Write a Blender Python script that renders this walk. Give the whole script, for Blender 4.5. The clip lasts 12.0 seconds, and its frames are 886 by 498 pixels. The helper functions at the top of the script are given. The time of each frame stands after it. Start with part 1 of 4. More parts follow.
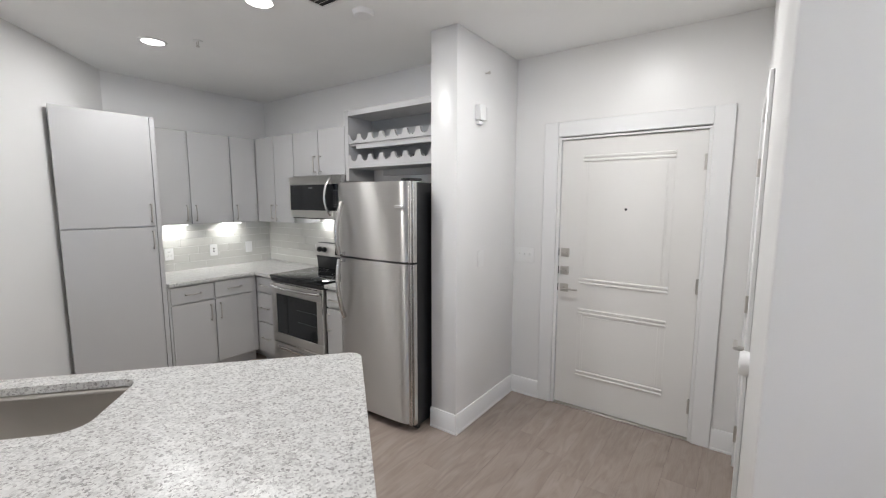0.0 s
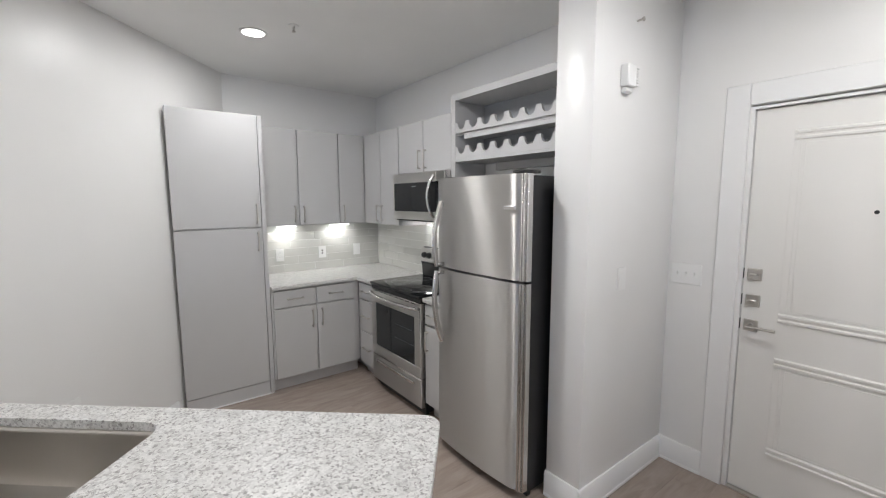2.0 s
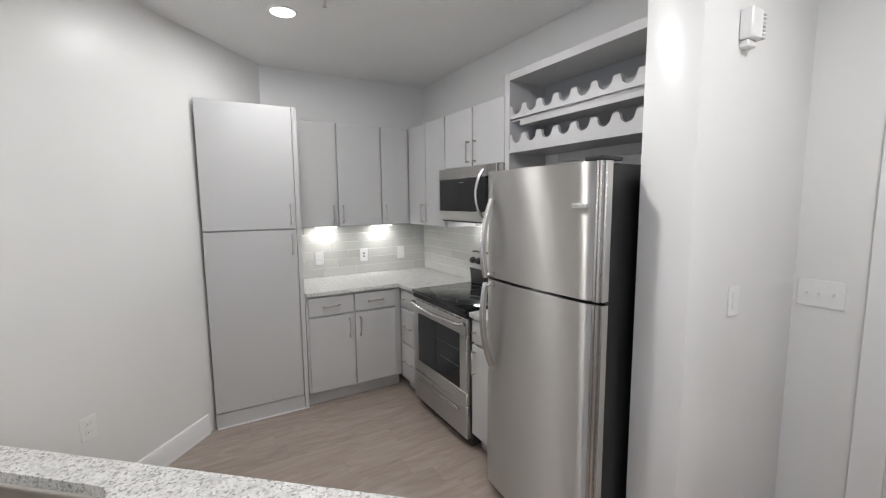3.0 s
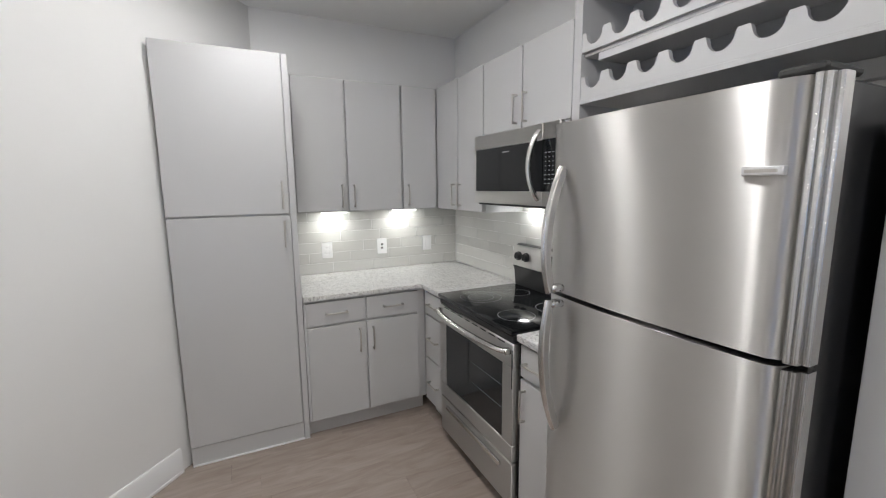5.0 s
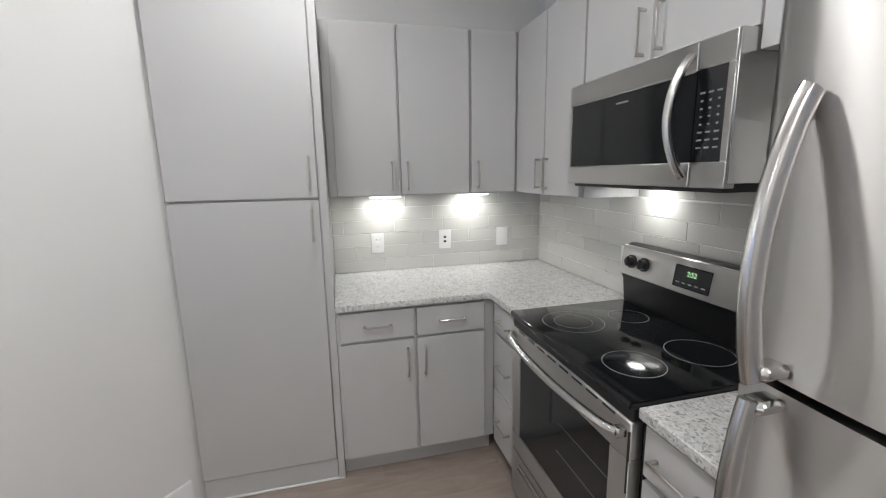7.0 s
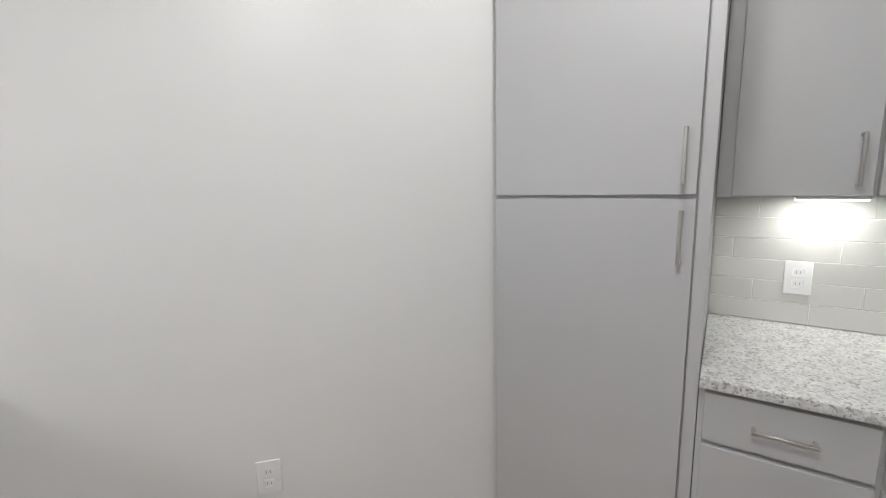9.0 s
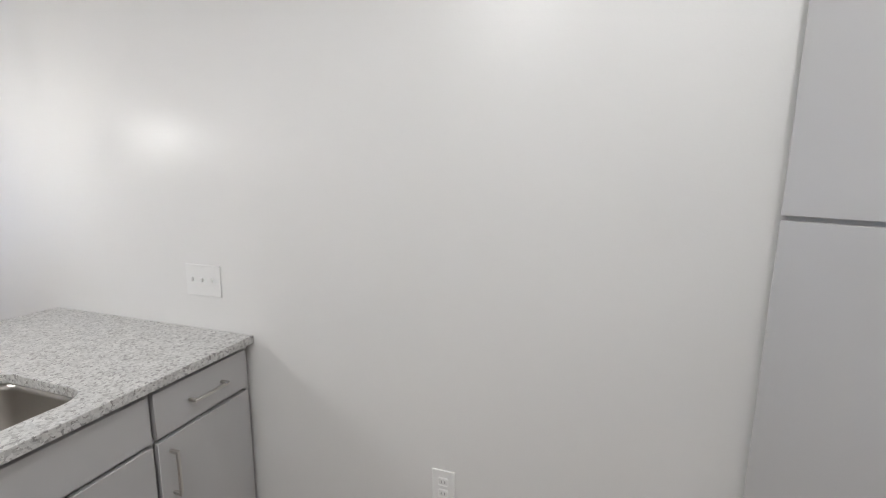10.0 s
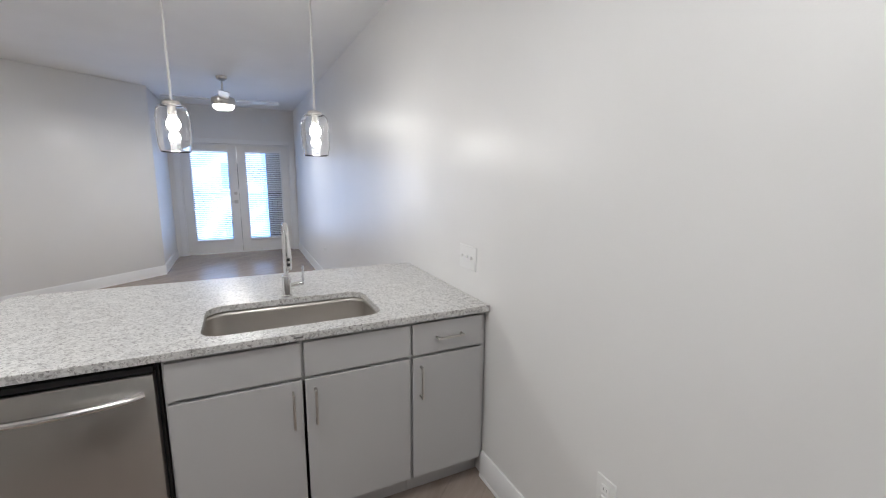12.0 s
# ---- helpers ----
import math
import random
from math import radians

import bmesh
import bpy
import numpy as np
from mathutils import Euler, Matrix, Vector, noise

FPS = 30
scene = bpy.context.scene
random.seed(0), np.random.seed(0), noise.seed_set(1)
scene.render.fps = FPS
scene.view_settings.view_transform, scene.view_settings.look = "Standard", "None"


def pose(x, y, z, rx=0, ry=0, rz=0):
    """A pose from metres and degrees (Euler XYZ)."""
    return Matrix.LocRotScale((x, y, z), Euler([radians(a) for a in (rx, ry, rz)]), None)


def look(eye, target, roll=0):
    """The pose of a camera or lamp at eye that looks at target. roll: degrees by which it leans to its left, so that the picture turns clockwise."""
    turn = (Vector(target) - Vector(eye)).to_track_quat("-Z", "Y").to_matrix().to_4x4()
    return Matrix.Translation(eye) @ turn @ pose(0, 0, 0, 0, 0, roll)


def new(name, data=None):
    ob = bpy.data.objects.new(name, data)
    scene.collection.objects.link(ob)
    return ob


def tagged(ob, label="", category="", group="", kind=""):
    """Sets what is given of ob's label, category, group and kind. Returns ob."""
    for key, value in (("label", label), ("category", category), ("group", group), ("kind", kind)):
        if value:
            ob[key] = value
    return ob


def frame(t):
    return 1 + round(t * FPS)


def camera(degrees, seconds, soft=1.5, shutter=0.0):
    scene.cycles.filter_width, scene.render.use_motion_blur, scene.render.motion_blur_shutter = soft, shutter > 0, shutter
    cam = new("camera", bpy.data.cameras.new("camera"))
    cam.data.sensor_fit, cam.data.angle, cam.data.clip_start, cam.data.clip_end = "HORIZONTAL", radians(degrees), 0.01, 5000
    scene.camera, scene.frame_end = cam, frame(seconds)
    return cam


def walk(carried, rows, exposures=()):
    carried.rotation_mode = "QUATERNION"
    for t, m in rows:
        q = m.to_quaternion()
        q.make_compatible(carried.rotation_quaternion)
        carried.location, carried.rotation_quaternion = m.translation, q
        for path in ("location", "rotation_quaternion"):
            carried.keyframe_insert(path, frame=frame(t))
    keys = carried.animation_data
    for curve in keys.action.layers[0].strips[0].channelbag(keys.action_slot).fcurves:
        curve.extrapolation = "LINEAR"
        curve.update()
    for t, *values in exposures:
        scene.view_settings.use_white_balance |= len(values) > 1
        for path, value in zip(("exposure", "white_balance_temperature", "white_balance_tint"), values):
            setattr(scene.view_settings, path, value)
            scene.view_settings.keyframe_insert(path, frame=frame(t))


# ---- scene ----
cam = camera(93.5, 12.0, soft=1.15)
PATH = [
    (0, (0.825, 1.223, 1.622), (-0.336, 2.834, 1.386), 0.1),
    (0.5, (0.768, 1.316, 1.62), (-0.508, 2.838, 1.387), 0.1),
    (1, (0.658, 1.429, 1.619), (-0.719, 2.86, 1.387), -0.0),
    (1.5, (0.546, 1.574, 1.62), (-0.931, 2.903, 1.387), -0.0),
    (2, (0.443, 1.746, 1.614), (-1.133, 2.954, 1.38), -0.2),
    (2.5, (0.308, 1.888, 1.611), (-1.347, 2.985, 1.376), -0.3),
    (3, (0.114, 2.015, 1.6), (-1.603, 3.013, 1.368), -0.5),
    (5, (-0.555, 2.382, 1.552), (-2.339, 3.235, 1.252), -0.6),
    (5.5, (-0.716, 2.463, 1.538), (-2.526, 3.252, 1.22), -0.7),
    (6, (-0.886, 2.55, 1.517), (-2.718, 3.279, 1.178), -0.7),
    (6.5, (-1.037, 2.643, 1.509), (-2.897, 3.286, 1.152), -0.7),
    (6.7, (-1.084, 2.669, 1.51), (-2.96, 3.262, 1.146), -0.8),
    (8.3, (-1.569, 2.784, 1.458), (-3.485, 2.318, 1.127), -1.5),
    (8.5, (-1.632, 2.764, 1.462), (-3.495, 2.124, 1.117), -1.6),
    (9, (-1.766, 2.681, 1.45), (-3.407, 1.581, 1.141), -1.3),
    (9.5, (-1.868, 2.655, 1.418), (-3.114, 1.106, 1.192), -0.5),
    (10, (-1.994, 2.599, 1.471), (-2.775, 0.783, 1.162), 0.5),
    (10.5, (-2.153, 2.594, 1.491), (-2.405, 0.642, 1.135), -0.1),
    (11, (-2.198, 2.666, 1.497), (-2.092, 0.699, 1.152), 0.7),
    (11.5, (-2.329, 2.721, 1.508), (-1.843, 0.814, 1.152), 0.5),
    (12, (-2.47, 2.787, 1.512), (-1.695, 0.977, 1.163), 0.5),
]
walk(cam, [(t, look(eye, target, roll)) for t, eye, target, roll in PATH], [(0, 0.22), (6.5, 0.21), (12, 0.16)])

# ---- light ----
TURN = 49.0          # the long wall, the peninsula and the balcony doors stand turned to the kitchen
world = bpy.data.worlds.new("world")
scene.world = world
world.use_nodes = True
sky = world.node_tree.nodes.new("ShaderNodeTexSky")
sky.sky_type, sky.sun_disc = "NISHITA", False
sky.sun_elevation, sky.sun_rotation = radians(35), radians(250)
world.node_tree.links.new(sky.outputs[0], world.node_tree.nodes["Background"].inputs[0])
world.node_tree.nodes["Background"].inputs[1].default_value = 0.15


def lamp(name, kind, m, energy, size=0.1, color=(1, 1, 1), shape="DISK", size_y=None, spread=180):
    d = bpy.data.lights.new(name, kind)
    d.energy, d.color = energy, color
    if kind == "AREA":
        d.shape, d.size, d.spread = shape, size, radians(spread)
        if size_y:
            d.size_y = size_y
    else:
        d.shadow_soft_size = size
        if kind == "SPOT":
            d.spot_size, d.spot_blend = radians(spread), 0.45
    ob = new(name, d)
    ob.matrix_world = m
    return ob


CEIL = 2.71
WARM = (1.0, 0.995, 0.998)
# the last can, over the dining space, is unseen and added to brighten
CANS = [(-2.60, 2.515, 6.4), (-1.44, 2.62, 13), (0.15, 3.35, 10), (1.9, 1.5, 15)]
for x, y, watts in CANS:
    lamp("can_light", "AREA", pose(x, y, CEIL - 0.012), watts, 0.13, WARM)
    # extra wide spot added at each can to lift the upper walls
    lamp("can_rim_light", "SPOT", pose(x, y, CEIL - 0.012), watts * 0.9, 0.065, WARM, spread=179)
sun = bpy.data.lights.new("sun", "SUN")
sun.energy, sun.angle, sun.color = 5.0, radians(10), (1, 0.97, 0.92)
sun_ob = new("sun", sun)
sun_ob.matrix_world = look((0, 0, 10), (9, -4, 0))
DAY = (0.26, 0.49, 1.0)
# daylight through the two glazed doors, in the turned grid of the living room
GRID = pose(0, 0, 0, 0, 0, TURN)
for a, wide, watts in ((0.955, 0.58, 11.5), (0.17, 0.34, 6.2)):
    lamp("window_light", "AREA", GRID @ pose(a, -5.25, 1.085, 90, 0, 0), watts, wide, DAY, "RECTANGLE", 1.62)

# ---- materials ----


def mat(name, color, rough=0.5, metal=0.0, **kw):
    m = bpy.data.materials.new(name)
    m.use_nodes = True
    b = m.node_tree.nodes["Principled BSDF"]
    b.inputs["Base Color"].default_value = (*color, 1)
    b.inputs["Roughness"].default_value = rough
    b.inputs["Metallic"].default_value = metal
    for k, v in kw.items():
        b.inputs[k.replace("_", " ")].default_value = v
    return m


def nodes(m):
    t = m.node_tree
    return t, t.nodes["Principled BSDF"], t.nodes.new, t.links.new


def coords(m, scale=(1, 1, 1), kind="Object"):
    t, b, add, link = nodes(m)
    c, mp = add("ShaderNodeTexCoord"), add("ShaderNodeMapping")
    mp.inputs["Scale"].default_value = scale
    link(c.outputs[kind], mp.inputs[0])
    return mp.outputs[0]


def grain(m, vec, scale, detail, lo, hi, c0, c1, target="Base Color", mix=None):
    """A noise ramp between two colours into a socket."""
    t, b, add, link = nodes(m)
    n, r = add("ShaderNodeTexNoise"), add("ShaderNodeValToRGB")
    n.inputs["Scale"].default_value, n.inputs["Detail"].default_value = scale, detail
    link(vec, n.inputs["Vector"])
    link(n.outputs["Fac"], r.inputs[0])
    r.color_ramp.elements[0].position, r.color_ramp.elements[1].position = lo, hi
    r.color_ramp.elements[0].color, r.color_ramp.elements[1].color = (*c0, 1), (*c1, 1)
    if target:
        link(r.outputs[0], b.inputs[target])
    return n, r


def bump(m, height, strength, distance):
    t, b, add, link = nodes(m)
    bp = add("ShaderNodeBump")
    bp.inputs["Strength"].default_value, bp.inputs["Distance"].default_value = strength, distance
    link(height, bp.inputs["Height"])
    link(bp.outputs[0], b.inputs["Normal"])


def paint(name, color, rough, tex=220, strength=0.12, vary=0.03):
    m = mat(name, color, rough)
    v = coords(m)
    grain(m, v, 1.7, 3, 0.3, 0.7, [c * (1 - vary) for c in color], [min(1, c * (1 + vary)) for c in color])
    n, _ = grain(m, v, tex, 2, 0.3, 0.7, (0, 0, 0), (1, 1, 1), None)
    bump(m, n.outputs["Fac"], strength, 0.002)
    return m


WALL = paint("wall_paint", (0.785, 0.78, 0.77), 0.34, 160, 0.10, 0.015)
CEILM = paint("ceiling_paint", (0.87, 0.87, 0.86), 0.8, 120, 0.2, 0.02)
TRIM = paint("trim_paint", (0.80, 0.80, 0.80), 0.32, 90, 0.03, 0.01)
DOORM = paint("door_paint", (0.78, 0.77, 0.75), 0.35, 90, 0.03, 0.015)
CAB = paint("cabinet_paint", (0.505, 0.502, 0.502), 0.36, 140, 0.05, 0.02)
# cabinet grey darkened: the shade deep in the rack is put into the colour
CAB_SHADED = paint("cabinet_paint_shaded", (0.33, 0.34, 0.35), 0.5, 140, 0.05, 0.03)
PLASTIC = mat("white_plastic", (0.82, 0.82, 0.81), 0.3)
DARK = mat("dark_slot", (0.02, 0.02, 0.022), 0.5)
BLACK = mat("black_enamel", (0.012, 0.012, 0.013), 0.28)
SLOT = mat("grey_slot", (0.30, 0.30, 0.30), 0.5)
RUBBER = mat("black_rubber", (0.02, 0.02, 0.02), 0.6)
NICKEL = mat("satin_nickel", (0.58, 0.56, 0.53), 0.3, 1.0)
CHROME = mat("chrome", (0.78, 0.78, 0.79), 0.07, 1.0)
GLASSB = mat("black_glass", (0.008, 0.009, 0.010), 0.09, 0.0, IOR=1.5)
OVENGL = mat("oven_glass", (0.012, 0.015, 0.017), 0.06, 0.0, IOR=1.5)
RINGM = mat("printed_ring", (0.24, 0.24, 0.25), 0.3)
RACKM = mat("oven_rack_wire", (0.13, 0.14, 0.15), 0.35)
BADGE = mat("badge", (0.72, 0.72, 0.72), 0.35, 0.6)
GREEN = mat("display_digits", (0.1, 0.9, 0.3), 0.5, 0, Emission_Color=(0.75, 1.0, 0.55, 1), Emission_Strength=0.8)
GLASS = mat("clear_glass", (1, 1, 1), 0.0, 0.0, IOR=1.45, Transmission_Weight=1.0)
PANE = mat("window_glass", (1, 1, 1), 0.0, 0.0, IOR=1.45, Transmission_Weight=1.0)
CORD = mat("white_cord", (0.72, 0.71, 0.69), 0.5)
BULB = mat("lit_bulb", (1, 1, 1), 0.5, 0, Emission_Color=(1, 0.97, 0.93, 1), Emission_Strength=22)
LENS = mat("lit_lens", (1, 1, 1), 0.5, 0, Emission_Color=(1, 0.97, 0.93, 1), Emission_Strength=7)
LED = mat("lit_led", (1, 1, 1), 0.5, 0, Emission_Color=(0.97, 1.0, 0.98, 1), Emission_Strength=12)
BLADE = mat("fan_blade", (0.58, 0.58, 0.58), 0.4)
BLIND = mat("blind_slat", (0.80, 0.82, 0.85), 0.45, 0, Transmission_Weight=0.0)
CONCRETE = paint("concrete", (0.42, 0.42, 0.42), 0.8, 40, 0.2, 0.1)
FACADE = paint("pale_facade", (0.62, 0.64, 0.66), 0.8, 20, 0.2, 0.06)
BRICKM = paint("grey_cladding", (0.30, 0.31, 0.33), 0.8, 20, 0.2, 0.1)
RAILM = mat("dark_rail", (0.03, 0.03, 0.035), 0.5, 0.3)
GROUT = mat("grout", (0.82, 0.82, 0.80), 0.8)


def steel(name, color, rough, aniso=0.95):
    """Brushed steel with an anisotropic highlight across the brushing and faint cloudy wear."""
    m = mat(name, color, rough, 1.0)
    t, b, add, link = nodes(m)
    big = coords(m, (1.3, 1.3, 0.8))
    grain(m, big, 1.5, 2, 0.3, 0.7, [c * 0.95 for c in color], [min(1, c * 1.04) for c in color])
    tg = add("ShaderNodeTangent")
    tg.direction_type, tg.axis = "RADIAL", "Z"
    link(tg.outputs[0], b.inputs["Tangent"])
    b.inputs["Anisotropic"].default_value = aniso
    b.inputs["Anisotropic Rotation"].default_value = 0.25
    return m


STEEL = steel("brushed_steel", (0.59, 0.578, 0.56), 0.40, 1.0)
STEELH = steel("handle_steel", (0.62, 0.61, 0.595), 0.24, 0.4)
STEELD = steel("dishwasher_steel", (0.47, 0.455, 0.435), 0.33, 0.7)
SINKM = steel("sink_steel", (0.52, 0.495, 0.465), 0.3, 0.3)


def granite():
    """Interlocking crystals of white, pale grey and dark grey, in faint clouds."""
    m = mat("granite", (0.6, 0.6, 0.6), 0.3)
    t, b, add, link = nodes(m)
    v = coords(m)
    n, off, scl, pos = add("ShaderNodeTexNoise"), add("ShaderNodeVectorMath"), add("ShaderNodeVectorMath"), add("ShaderNodeVectorMath")
    n.inputs["Scale"].default_value, n.inputs["Detail"].default_value = 110, 3
    link(v, n.inputs["Vector"])
    off.operation, scl.operation, pos.operation = "SUBTRACT", "SCALE", "ADD"
    off.inputs[1].default_value = (0.5, 0.5, 0.5)
    scl.inputs["Scale"].default_value = 0.016
    link(n.outputs["Color"], off.inputs[0])
    link(off.outputs[0], scl.inputs[0])
    link(v, pos.inputs[0])
    link(scl.outputs[0], pos.inputs[1])
    vo, sep, r = add("ShaderNodeTexVoronoi"), add("ShaderNodeSeparateColor"), add("ShaderNodeValToRGB")
    vo.inputs["Scale"].default_value = 155
    link(pos.outputs[0], vo.inputs["Vector"])
    link(vo.outputs["Color"], sep.inputs[0])
    link(sep.outputs[0], r.inputs[0])
    r.color_ramp.interpolation = "CONSTANT"
    e = r.color_ramp.elements
    e[0].position, e[0].color = 0.0, (0.28, 0.27, 0.265, 1)
    e[1].position, e[1].color = 0.72, (0.66, 0.655, 0.64, 1)
    for p, c in ((0.075, (0.41, 0.40, 0.39, 1)), (0.24, (0.52, 0.515, 0.505, 1)), (0.42, (0.60, 0.595, 0.58, 1))):
        e.new(p).color = c
    _, cl = grain(m, v, 22, 3, 0.35, 0.65, (0.90, 0.90, 0.90), (1.05, 1.05, 1.05), None)
    mx = add("ShaderNodeMix")
    mx.data_type, mx.blend_type = "RGBA", "MULTIPLY"
    mx.inputs["Factor"].default_value = 1.0
    link(r.outputs[0], mx.inputs[6])
    link(cl.outputs[0], mx.inputs[7])
    link(mx.outputs[2], b.inputs["Base Color"])
    return m


GRANITE = granite()


def plank_wood():
    m = mat("plank_wood", (0.3, 0.25, 0.21), 0.24)
    t, b, add, link = nodes(m)
    info, c, off = add("ShaderNodeObjectInfo"), add("ShaderNodeTexCoord"), add("ShaderNodeVectorMath")
    off.operation = "MULTIPLY_ADD"
    off.inputs[1].default_value = (1, 1, 1)
    k = add("ShaderNodeVectorMath")
    k.operation = "SCALE"
    k.inputs[0].default_value = (13.0, 7.0, 3.0)
    link(info.outputs["Random"], k.inputs["Scale"])
    link(c.outputs["Object"], off.inputs[0])
    link(k.outputs[0], off.inputs[2])
    mp = add("ShaderNodeMapping")
    mp.inputs["Scale"].default_value = (5.5, 1.3, 1)
    link(off.outputs[0], mp.inputs[0])
    n, r = grain(m, mp.outputs[0], 2.2, 5, 0.30, 0.72, (0.285, 0.230, 0.198), (0.362, 0.300, 0.262), None)
    n.inputs["Distortion"].default_value = 1.6
    mp2 = add("ShaderNodeMapping")
    mp2.inputs["Scale"].default_value = (70, 2.5, 1)
    link(off.outputs[0], mp2.inputs[0])
    n2, r2 = grain(m, mp2.outputs[0], 3, 3, 0.35, 0.65, (0.96, 0.96, 0.96), (1.03, 1.03, 1.03), None)
    mx = add("ShaderNodeMix")
    mx.data_type, mx.blend_type = "RGBA", "MULTIPLY"
    mx.inputs["Factor"].default_value = 1.0
    link(r.outputs[0], mx.inputs[6])
    link(r2.outputs[0], mx.inputs[7])
    tone = add("ShaderNodeMapRange")
    tone.inputs["To Min"].default_value, tone.inputs["To Max"].default_value = 0.95, 1.06
    link(info.outputs["Random"], tone.inputs["Value"])
    sc = add("ShaderNodeVectorMath")
    sc.operation = "SCALE"
    link(mx.outputs[2], sc.inputs[0])
    link(tone.outputs[0], sc.inputs["Scale"])
    link(sc.outputs[0], b.inputs["Base Color"])
    bump(m, n2.outputs["Fac"], 0.06, 0.001)
    return m


WOOD = plank_wood()


def tile_glaze():
    m = mat("tile_glaze", (0.50, 0.50, 0.475), 0.14)
    t, b, add, link = nodes(m)
    info, r = add("ShaderNodeObjectInfo"), add("ShaderNodeValToRGB")
    r.color_ramp.elements[0].color, r.color_ramp.elements[1].color = (0.55, 0.545, 0.515, 1), (0.61, 0.605, 0.575, 1)
    link(info.outputs["Random"], r.inputs[0])
    link(r.outputs[0], b.inputs["Base Color"])
    n, _ = grain(m, coords(m), 9, 2, 0.3, 0.7, (0, 0, 0), (1, 1, 1), None)
    bump(m, n.outputs["Fac"], 0.25, 0.004)
    return m


TILE = tile_glaze()

# ---- builders ----
BASE = {}


def box(bm, x0, x1, y0, y1, z0, z1, bev=0.0, seg=1):
    vs = bmesh.ops.create_cube(bm, size=1)["verts"]
    bmesh.ops.scale(bm, verts=vs, vec=(x1 - x0, y1 - y0, z1 - z0))
    bmesh.ops.translate(bm, verts=vs, vec=((x0 + x1) / 2, (y0 + y1) / 2, (z0 + z1) / 2))
    if bev:
        es = {e for v in vs for e in v.link_edges}
        bmesh.ops.bevel(bm, geom=list(es), offset=bev, segments=seg, affect="EDGES", profile=0.5)
    return bm


def cyl(bm, p, q, r, seg=16, r2=None):
    p, q = Vector(p), Vector(q)
    m = Matrix.Translation((p + q) / 2) @ (q - p).to_track_quat("Z", "Y").to_matrix().to_4x4()
    bmesh.ops.create_cone(bm, cap_ends=True, segments=seg, radius1=r, radius2=r if r2 is None else r2, depth=(q - p).length, matrix=m)
    return bm


def tube(bm, pts, r, seg=10, flat=1.0):
    """A round bar along points; flat squeezes its second axis."""
    pts = [Vector(p) for p in pts]
    rings, up = [], None
    for i, p in enumerate(pts):
        d = (pts[min(i + 1, len(pts) - 1)] - pts[max(i - 1, 0)]).normalized()
        if up is None:
            up = Vector((0, 0, 1)) if abs(d.z) < 0.9 else Vector((1, 0, 0))
        s = d.cross(up).normalized()
        up = s.cross(d).normalized()
        rings.append([bm.verts.new(p + r * (math.cos(a) * s + flat * math.sin(a) * up)) for a in (2 * math.pi * k / seg for k in range(seg))])
    for a, b in zip(rings, rings[1:]):
        for k in range(seg):
            bm.faces.new((a[k], a[(k + 1) % seg], b[(k + 1) % seg], b[k]))
    bm.faces.new(rings[0][::-1])
    bm.faces.new(rings[-1])
    return bm


def lathe(bm, prof, c, seg=24):
    """Turns (radius, height) pairs about the upright axis through c."""
    rings = [[bm.verts.new((c[0] + r * math.cos(2 * math.pi * k / seg), c[1] + r * math.sin(2 * math.pi * k / seg), c[2] + z)) for k in range(seg)] for r, z in prof]
    for a, b in zip(rings, rings[1:]):
        for k in range(seg):
            bm.faces.new((a[k], a[(k + 1) % seg], b[(k + 1) % seg], b[k]))
    return bm


def prism(bm, pts, axis, a, b):
    """Extrudes a closed outline of pairs along x, y or z from a to b."""
    def place(p, h):
        return {"x": (h, p[0], p[1]), "y": (p[0], h, p[1]), "z": (p[0], p[1], h)}[axis]
    lo, hi = [bm.verts.new(place(p, a)) for p in pts], [bm.verts.new(place(p, b)) for p in pts]
    n = len(pts)
    bm.faces.new(lo)
    bm.faces.new(hi[::-1])
    for i in range(n):
        bm.faces.new((lo[i], hi[i], hi[(i + 1) % n], lo[(i + 1) % n]))
    bmesh.ops.recalc_face_normals(bm, faces=bm.faces[:])
    return bm


def arc(cx, cy, r, a0, a1, n):
    return [(cx + r * math.cos(radians(a0 + (a1 - a0) * i / n)), cy + r * math.sin(radians(a0 + (a1 - a0) * i / n))) for i in range(n + 1)]


def smooth(me, angle=40):
    for p in me.polygons:
        p.use_smooth = True
    me.set_sharp_from_angle(angle=radians(angle))


def mesh(name, bm, material):
    me = bpy.data.meshes.new(name)
    bmesh.ops.recalc_face_normals(bm, faces=bm.faces[:])
    bm.to_mesh(me)
    bm.free()
    me.materials.append(material)
    smooth(me)
    return me


def thing(name, label, category, m=Matrix(), base=(0, 0, 0), group="", kind=""):
    e = new(name)
    e.empty_display_size = 0.1
    e.matrix_world = m @ Matrix.Translation(base)
    BASE[e.name] = Vector(base)
    return tagged(e, label, category, group, kind)


def part(name, bm, material, parent, label=""):
    b = BASE[parent.name]
    bmesh.ops.translate(bm, verts=bm.verts[:], vec=-b)
    ob = new(name, mesh(name, bm, material))
    ob.parent = parent
    BASE[ob.name] = b
    return tagged(ob, label)


def single(name, bm, material, label, category, turned=False, group="", kind=""):
    ob = new(name, mesh(name, bm, material))
    if turned:
        ob.matrix_world = GRID
    BASE[ob.name] = Vector()
    return tagged(ob, label, category, group, kind)


def B():
    return bmesh.new()


def structure(name, bm, material, label, turned=False):
    return single(name, bm, material, label, name.split("_")[0], turned, kind="structure")


